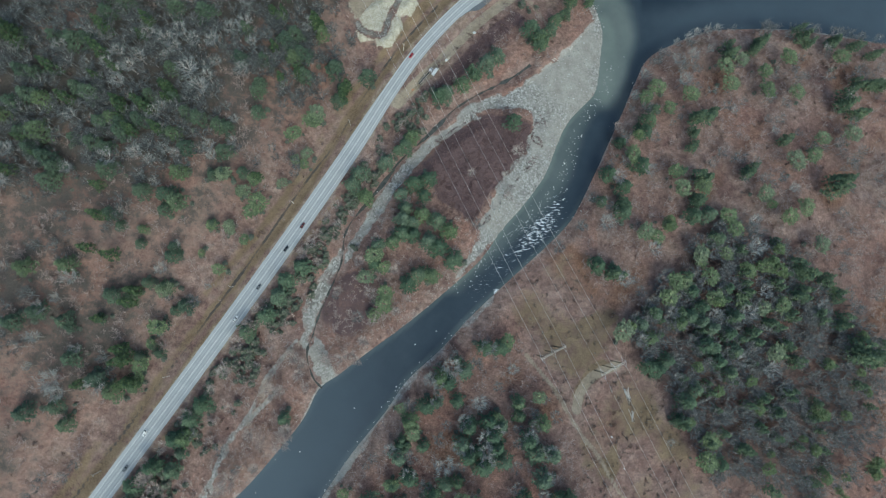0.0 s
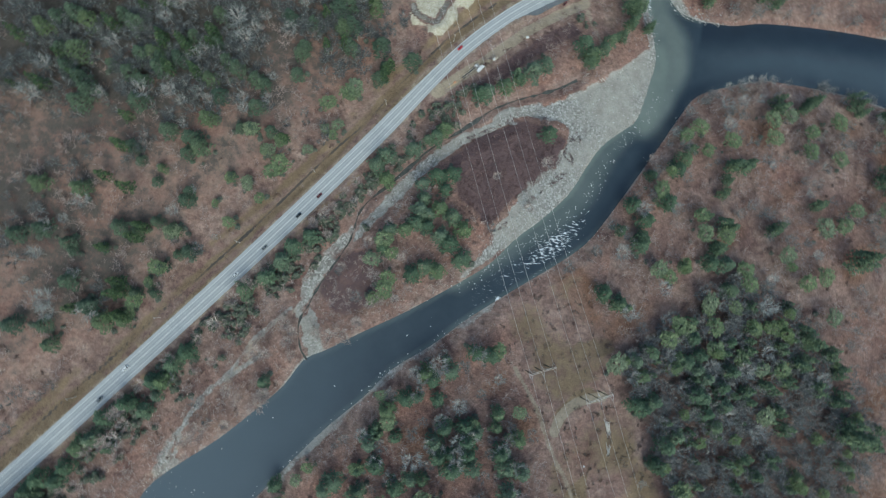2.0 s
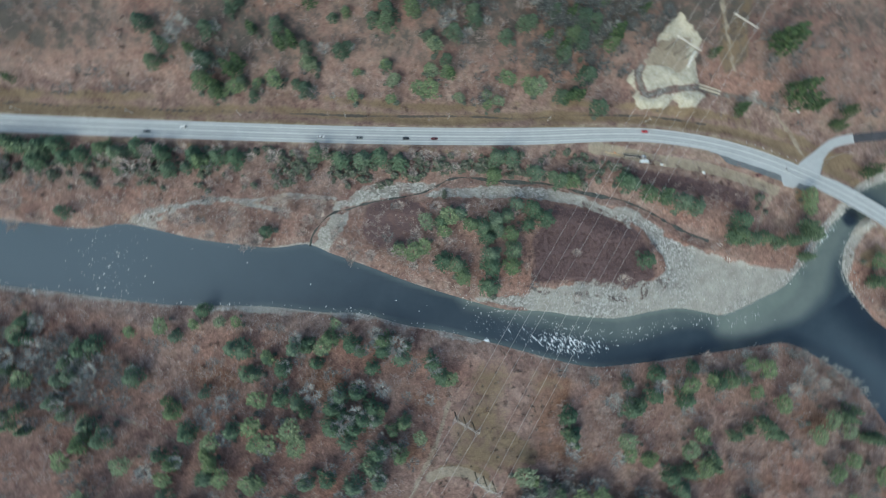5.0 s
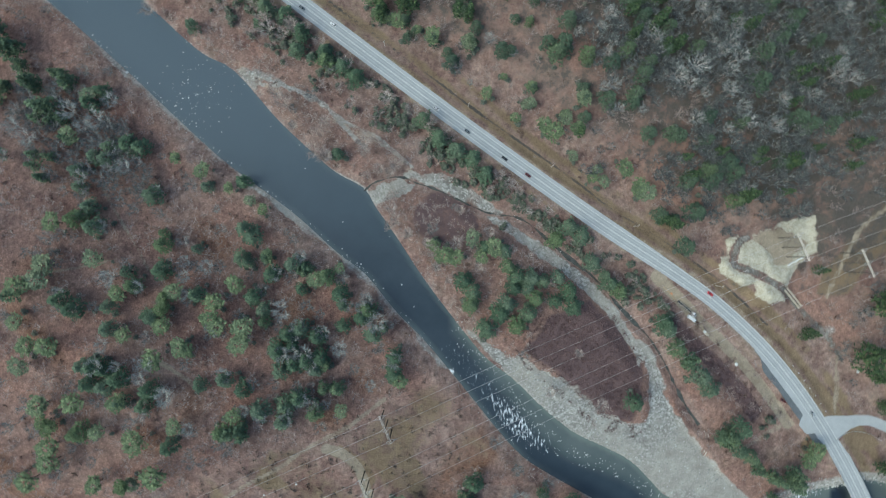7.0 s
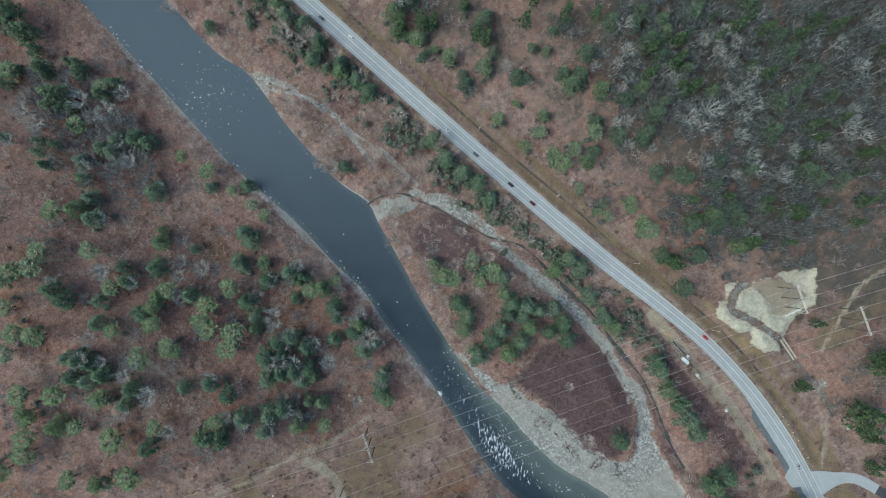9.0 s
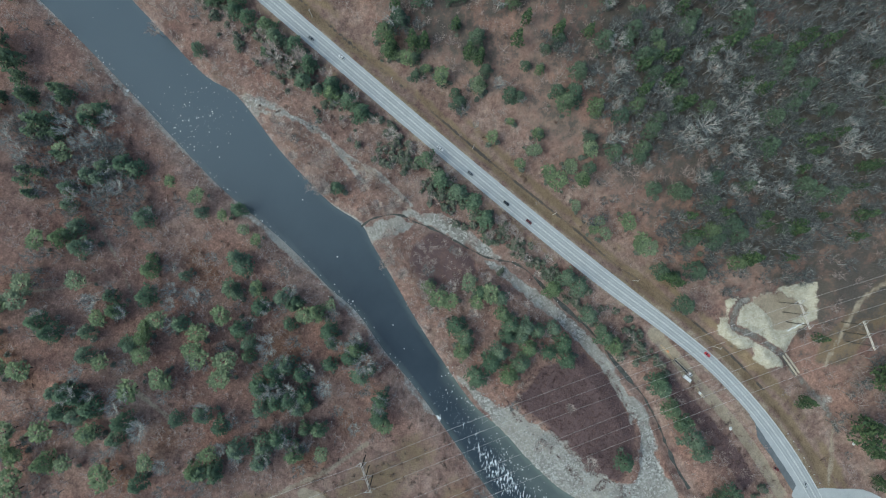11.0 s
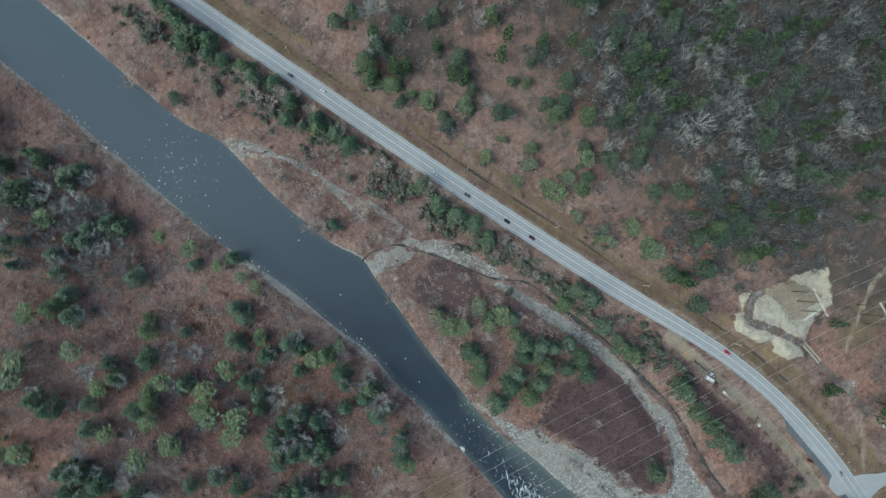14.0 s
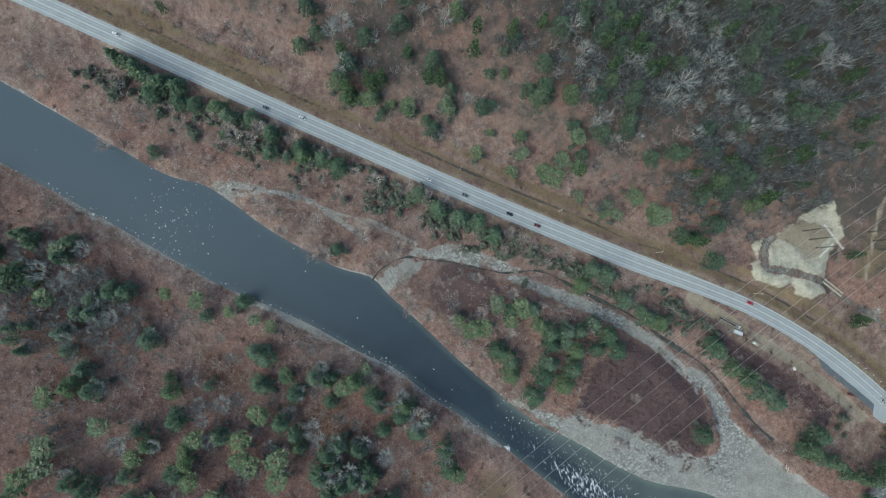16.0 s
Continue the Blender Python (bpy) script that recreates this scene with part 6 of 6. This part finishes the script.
def car(mat, word, tall=1.5, long=4.7):
    top = new("car", None)
    h = long / 2
    bm = bmesh.new()
    loft(bm, [ring(-h, 0.72, 0.42, 0.80), ring(-h + 0.25, 0.86, 0.30, 0.95), ring(-h + 1.1, 0.91, 0.28, 1.0), ring(h - 1.5, 0.91, 0.28, 0.95), ring(h - 0.3, 0.85, 0.30, 0.80), ring(h, 0.68, 0.42, 0.66)])
    part("body", bm, mat, top)
    bm = bmesh.new()
    loft(bm, [[(-h + 0.55, -0.74, 0.95), (-h + 0.55, 0.74, 0.95), (-h + 1.15, 0.60, tall - 0.04), (-h + 1.15, -0.60, tall - 0.04)], [(h - 1.35, -0.76, 0.93), (h - 1.35, 0.76, 0.93), (h - 2.05, 0.60, tall - 0.04), (h - 2.05, -0.60, tall - 0.04)]])
    part("window", bm, M_GLASS, top, "dark tinted glass")
    bm = bmesh.new()
    box(bm, (-h + 1.1 + h - 2.0) / 2, 0, tall - 0.03, (2 * h - 3.0), 1.24, 0.07, bevel=0.03)
    part("roof", bm, mat, top)
    for y in (-0.62, 0.62):
        bm = bmesh.new()
        box(bm, h - 0.12, y, 0.68, 0.22, 0.30, 0.14, bevel=0.03)
        part("headlight", bm, M_LAMP, top, "clear headlight")
    wheels(top, (-h + 0.9, h - 0.95), 0.82, 0.33)
    return tagged(top, word, "car", "cars on the highway")


def on_road(ob, x, y, lane, back=False):
    """Stand a vehicle on the highway at the nearest point of its line, in a lane."""
    i = int(np.argmin(np.hypot(ROAD_LINE[:, 0] - x, ROAD_LINE[:, 1] - y)))
    a, b = ROAD_LINE[max(0, i - 1)], ROAD_LINE[min(len(ROAD_LINE) - 1, i + 1)]
    t = (b - a) / np.linalg.norm(b - a)
    near = ROAD_LINE[i] + t * np.dot(np.array((x, y)) - ROAD_LINE[i], t)
    p = near + np.array((-t[1], t[0])) * lane
    ob.matrix_basis = Matrix.Translation((p[0], p[1], 6.05)) @ Matrix.Rotation(math.atan2(t[1], t[0]) + (math.pi if back else 0), 4, "Z")


for x, y, lane, back, mat, word, tall in (
    (-243, -192, 1.9, True, M_WHITE, "white saloon car driving on the highway", 1.5),
    (-182, -100, -1.9, False, M_GREY, "grey hatchback driving on the highway", 1.55),
    (-168, -80, 1.9, True, M_WHITE, "white sport utility car driving on the highway", 1.7),
    (-118, -1, -1.9, False, M_WHITE, "white car driving on the highway", 1.5),
    (-102, 21, -1.9, False, M_GREY, "dark grey car driving on the highway", 1.5),
    (-84, 48, -1.9, False, M_DARK, "black car driving on the highway", 1.6),
    (-73, 65, -1.9, False, M_MAROON_PAINT, "dark maroon car driving on the highway", 1.5),
    (12, 194, 1.9, True, M_RED, "bright red car driving on the highway", 1.45),
    (92, 273, -1.9, False, M_SILVER, "silver and black car near the junction", 1.5),
):
    on_road(car(mat, word, tall), x, y, lane, back)
parked = car(M_MAROON_PAINT, "dark red car parked at the edge of the pull-off", 1.6)
parked.matrix_basis = Matrix.Translation((83.5, 253.0, ground_height(83.5, 253.0) + 0.02)) @ Matrix.Rotation(radians(60), 4, "Z")


def flatbed_lorry():
    top = new("flatbed_lorry", None)
    bm = bmesh.new()
    box(bm, -2.5, 0, 1.15, 13.0, 2.5, 0.22, bevel=0.04)
    part("deck", bm, M_DARK, top, "black trailer deck")
    for y in (-0.8, 0.8):
        bm = bmesh.new()
        box(bm, -2.5, y, 1.42, 12.4, 0.4, 0.3, bevel=0.05)
        part("load_beam", bm, M_TIMBER, top, "pale timber beam of the load")
    bm = bmesh.new()
    loft(bm, [ring(4.3, 1.2, 0.7, 3.1), ring(5.4, 1.22, 0.6, 3.3), ring(6.3, 1.22, 0.6, 2.6), ring(7.4, 1.1, 0.6, 1.9)])
    part("cab", bm, M_WHITE, top, "white painted cab")
    bm = bmesh.new()
    box(bm, 6.15, 0, 2.78, 0.5, 2.0, 0.5, Matrix.Identity(4), 0.04)
    part("windscreen", bm, M_GLASS, top)
    wheels(top, (-7.6, -6.3, 3.4, 6.4), 1.05, 0.5, 0.3)
    return tagged(top, "flatbed lorry with a white cab and a load of long beams", "lorry")


def box_lorry():
    top = new("box_lorry", None)
    bm = bmesh.new()
    box(bm, -0.9, 0, 2.0, 5.4, 2.3, 2.2, bevel=0.06)
    part("cargo_box", bm, M_WHITE, top)
    bm = bmesh.new()
    loft(bm, [ring(1.9, 1.05, 0.6, 2.4), ring(2.8, 1.05, 0.55, 2.3), ring(3.7, 0.98, 0.55, 1.5)])
    part("cab", bm, M_WHITE, top)
    bm = bmesh.new()
    box(bm, 3.0, 0, 1.95, 0.6, 1.7, 0.4, bevel=0.03)
    part("windscreen", bm, M_GLASS, top)
    wheels(top, (-2.2, 2.7), 0.95, 0.42, 0.26)
    return tagged(top, "white box lorry parked on the dirt lay-by", "lorry")


def small_trailer():
    top = new("equipment_trailer", None)
    bm = bmesh.new()
    box(bm, 0, 0, 0.7, 4.6, 1.9, 0.25, bevel=0.04)
    part("deck", bm, M_TIMBER, top)
    bm = bmesh.new()
    box(bm, -1.3, 0, 1.35, 1.7, 1.6, 1.1, bevel=0.08)
    part("tank", bm, M_WHITE, top, "white equipment box")
    bm = bmesh.new()
    tube(bm, (2.2, 0, 0.65), (4.0, 0, 0.6), 0.08)
    part("drawbar", bm, M_STEEL, top)
    wheels(top, (-0.4, 0.5), 0.85, 0.34, 0.2)
    return tagged(top, "small pale equipment trailer parked on the dirt lay-by", "trailer")


for ob, x, y, turn in ((flatbed_lorry(), 20.5, 181.5, 51), (box_lorry(), 27.2, 184.6, 58), (small_trailer(), 37.0, 195.3, 48)):
    ob.matrix_basis = Matrix.Translation((x, y, ground_height(x, y))) @ Matrix.Rotation(radians(turn), 4, "Z")


# ---------------------------------------------------------------- rails, bridge, pit
def guard_rail(line, name, label):
    """Posts with a steel beam along a line."""
    top = new(name, None)
    rail = ribbon("beam", line, 0.06, -0.06, 6.80, M_STEEL, thick=0.32)
    rail.parent = top
    d = np.r_[0, np.cumsum(np.hypot(*np.diff(line, axis=0).T))]
    for q in np.arange(0, d[-1], 3.8):
        x, y = np.interp(q, d, line[:, 0]), np.interp(q, d, line[:, 1])
        bm = bmesh.new()
        box(bm, x, y, 6.2, 0.16, 0.16, 1.3)
        part("post", bm, M_STEEL, top)
    return tagged(top, label, "guard rail")


def offset_line(line, off):
    t = np.gradient(line, axis=0)
    t /= np.linalg.norm(t, axis=1)[:, None]
    return line + np.stack([-t[:, 1], t[:, 0]], 1) * off


span = stretch(ROAD_LINE, (120, 294), (190, 329))
guard_rail(offset_line(span, 6.0), "guard_rail", "galvanised steel guard rail along the bridge")
guard_rail(offset_line(span, -6.0), "guard_rail", "galvanised steel guard rail along the bridge")
guard_rail(spline([(110, 291), (105, 297), (103, 305), (105, 316), (109, 324)], 3), "guard_rail", "pale guard rail round the junction's inner curve")
bridge_posts = offset_line(stretch(ROAD_LINE, (64, 253), (92, 276)), 7.2)
post_one = None
for x, y in bridge_posts[:: max(1, len(bridge_posts) // 8)]:
    m = Matrix.Translation((x, y, 5.7))
    if post_one is None:
        post_one = new("marker_post", None)
        bm = bmesh.new()
        box(bm, 0, 0, 0.5, 0.35, 0.35, 1.3, bevel=0.04)
        part("shaft", bm, M_WHITE, post_one)
        tagged(post_one, "white-painted marker post on the verge", "marker post", "marker posts on the verge")
        post_one.matrix_basis = m
    else:
        copy_thing(post_one, m)

for x, y in ((139, 305), (164, 317)):
    bm = bmesh.new()
    box(bm, 0, 0, 2.4, 2.2, 13.0, 6.4, bevel=0.1)
    ob = part("bridge_abutment", bm, M_CONCRETE)
    ob.matrix_basis = Matrix.Translation((x, y, 0)) @ Matrix.Rotation(radians(28), 4, "Z")
    tagged(ob, "grey concrete abutment under the highway bridge", "abutment", "bridge abutments", kind="structure")


def log_heap(name, x, y, turn, count, long, label, mat, seed):
    r = random.Random(seed)
    top = new(name, None)
    z = ground_height(x, y)
    for k in range(count):
        bm = bmesh.new()
        a = r.uniform(-0.35, 0.35)
        ln = long * r.uniform(0.6, 1.0)
        cx, cy = r.uniform(-0.4, 0.4) * long, r.uniform(-1.4, 1.4)
        q = 0.12 + 0.12 * r.random()
        hz = q + 0.25 * (k % 3)
        tube(bm, (cx - math.cos(a) * ln / 2, cy - math.sin(a) * ln / 2, hz), (cx + math.cos(a) * ln / 2, cy + math.sin(a) * ln / 2, hz + 0.1), q, q * 0.7, 7)
        part("log", bm, mat, top)
    top.matrix_basis = Matrix.Translation((x, y, z)) @ Matrix.Rotation(turn, 4, "Z")
    return tagged(top, label, "log pile")


log_heap("log_pile", -41.5, 244.5, radians(75), 12, 6.0, "stack of pale felled logs beside the sand pit", M_TIMBER, 1)
log_heap("log_pile", 164, -62, radians(-80), 16, 9.0, "heap of grey cut logs in the power line clearing", M_POLE, 2)
log_heap("log_pile", 166, -76, radians(-85), 10, 7.0, "heap of grey cut logs in the power line clearing", M_POLE, 3)
top = new("concrete_barrier", None)
for k in range(5):
    bm = bmesh.new()
    box(bm, 0, 0, 0.5, 2.5, 0.9, 1.0, bevel=0.12)
    ob = part("block", bm, M_WHITE, top)
    ob.matrix_basis = Matrix.Translation((2.6 * k, 0.25 * (k % 2), 0)) @ Matrix.Rotation(0.06 * (k % 3), 4, "Z")
top.matrix_basis = Matrix.Translation((-14, 248, ground_height(-17, 254) - 0.1)) @ Matrix.Rotation(math.atan2(12, -7), 4, "Z")
tagged(top, "row of white concrete blocks beside the pylon", "barrier")


def timber_mat():
    """Two rows of planks that carry the pit track over soft ground."""
    top = new("timber_mat", None)
    r = random.Random(5)
    for y in (-1.15, 1.15):
        for k in range(6):
            bm = bmesh.new()
            box(bm, -8.2 + 3.25 * k, y + r.uniform(-0.1, 0.1), 0.16, 3.1, 1.25, 0.2, bevel=0.03)
            part("plank", bm, M_TIMBER, top)
    return tagged(top, "pale timber mat track leading out of the sand pit", "timber mat")


mat_track = timber_mat()
ends = [Vector((2.6, 246.8, ground_height(2.6, 246.8))), Vector((16.4, 261.6, ground_height(16.4, 261.6)))]
mat_track.matrix_basis = Matrix.Translation((ends[0] + ends[1]) / 2 + Vector((0, 0, 0.35))) @ (ends[1] - ends[0]).to_track_quat("X", "Z").to_matrix().to_4x4()


def pole_stack():
    top = new("timber_poles", None)
    for y, a, b in ((-0.5, -8.5, 8.0), (0.3, -7.5, 9.0), (0.0, -9.0, 5.0)):
        bm = bmesh.new()
        tube(bm, (a, y, 0.18 + 0.25 * (y == 0.0)), (b, y + 0.4, 0.18), 0.2, 0.14, 8)
        part("pole", bm, M_TAN, top)
    bm = bmesh.new()
    box(bm, 2.0, 0.9, 0.5, 1.6, 1.0, 0.9, bevel=0.1)
    part("drum", bm, M_ORANGE, top, "orange equipment drum")
    return tagged(top, "long tan timber poles lying on the verge with an orange drum", "poles")


M_TAN = simple("tan_timber", (0.40, 0.29, 0.17), (0.56, 0.43, 0.28), 1.0)
M_ORANGE = simple("orange_paint", (0.55, 0.24, 0.12), (0.66, 0.32, 0.18), 2.0)
poles = pole_stack()
poles.matrix_basis = Matrix.Translation((9.0, 167.7, ground_height(9.0, 167.7) + 0.05)) @ Matrix.Rotation(math.atan2(13, 13.7), 4, "Z")

M_BOULDER = varied("pale_boulder", [(0.62, 0.62, 0.60), (0.80, 0.80, 0.78)], 0.8, 0.3)
for x, y, size in ((-132, -224, 2.0), (60, 304, 2.4), (149, -89, 1.5), (156, -110, 1.3), (58.6, 218.5, 2.8)):
    v, f = STONES[int(size * 10) % 5]
    me = mesh_from("boulder", v * (size * 1.2, size, size), f, [M_BOULDER])
    tagged(new("boulder", me), "single pale boulder lying on open ground", "boulder", "pale boulders").matrix_basis = Matrix.Translation((x, y, max(0.0, ground_height(x, y)) + 0.15 * size))

for x, y, turn, long, seed in ((111, 200, 20, 7.0, 4), (123, 199, -35, 5.0, 5), (137, 209, 60, 5.0, 6)):
    log_heap("driftwood", x, y, radians(turn), 4, long, "grey driftwood stranded on the gravel bar", M_POLE, seed)
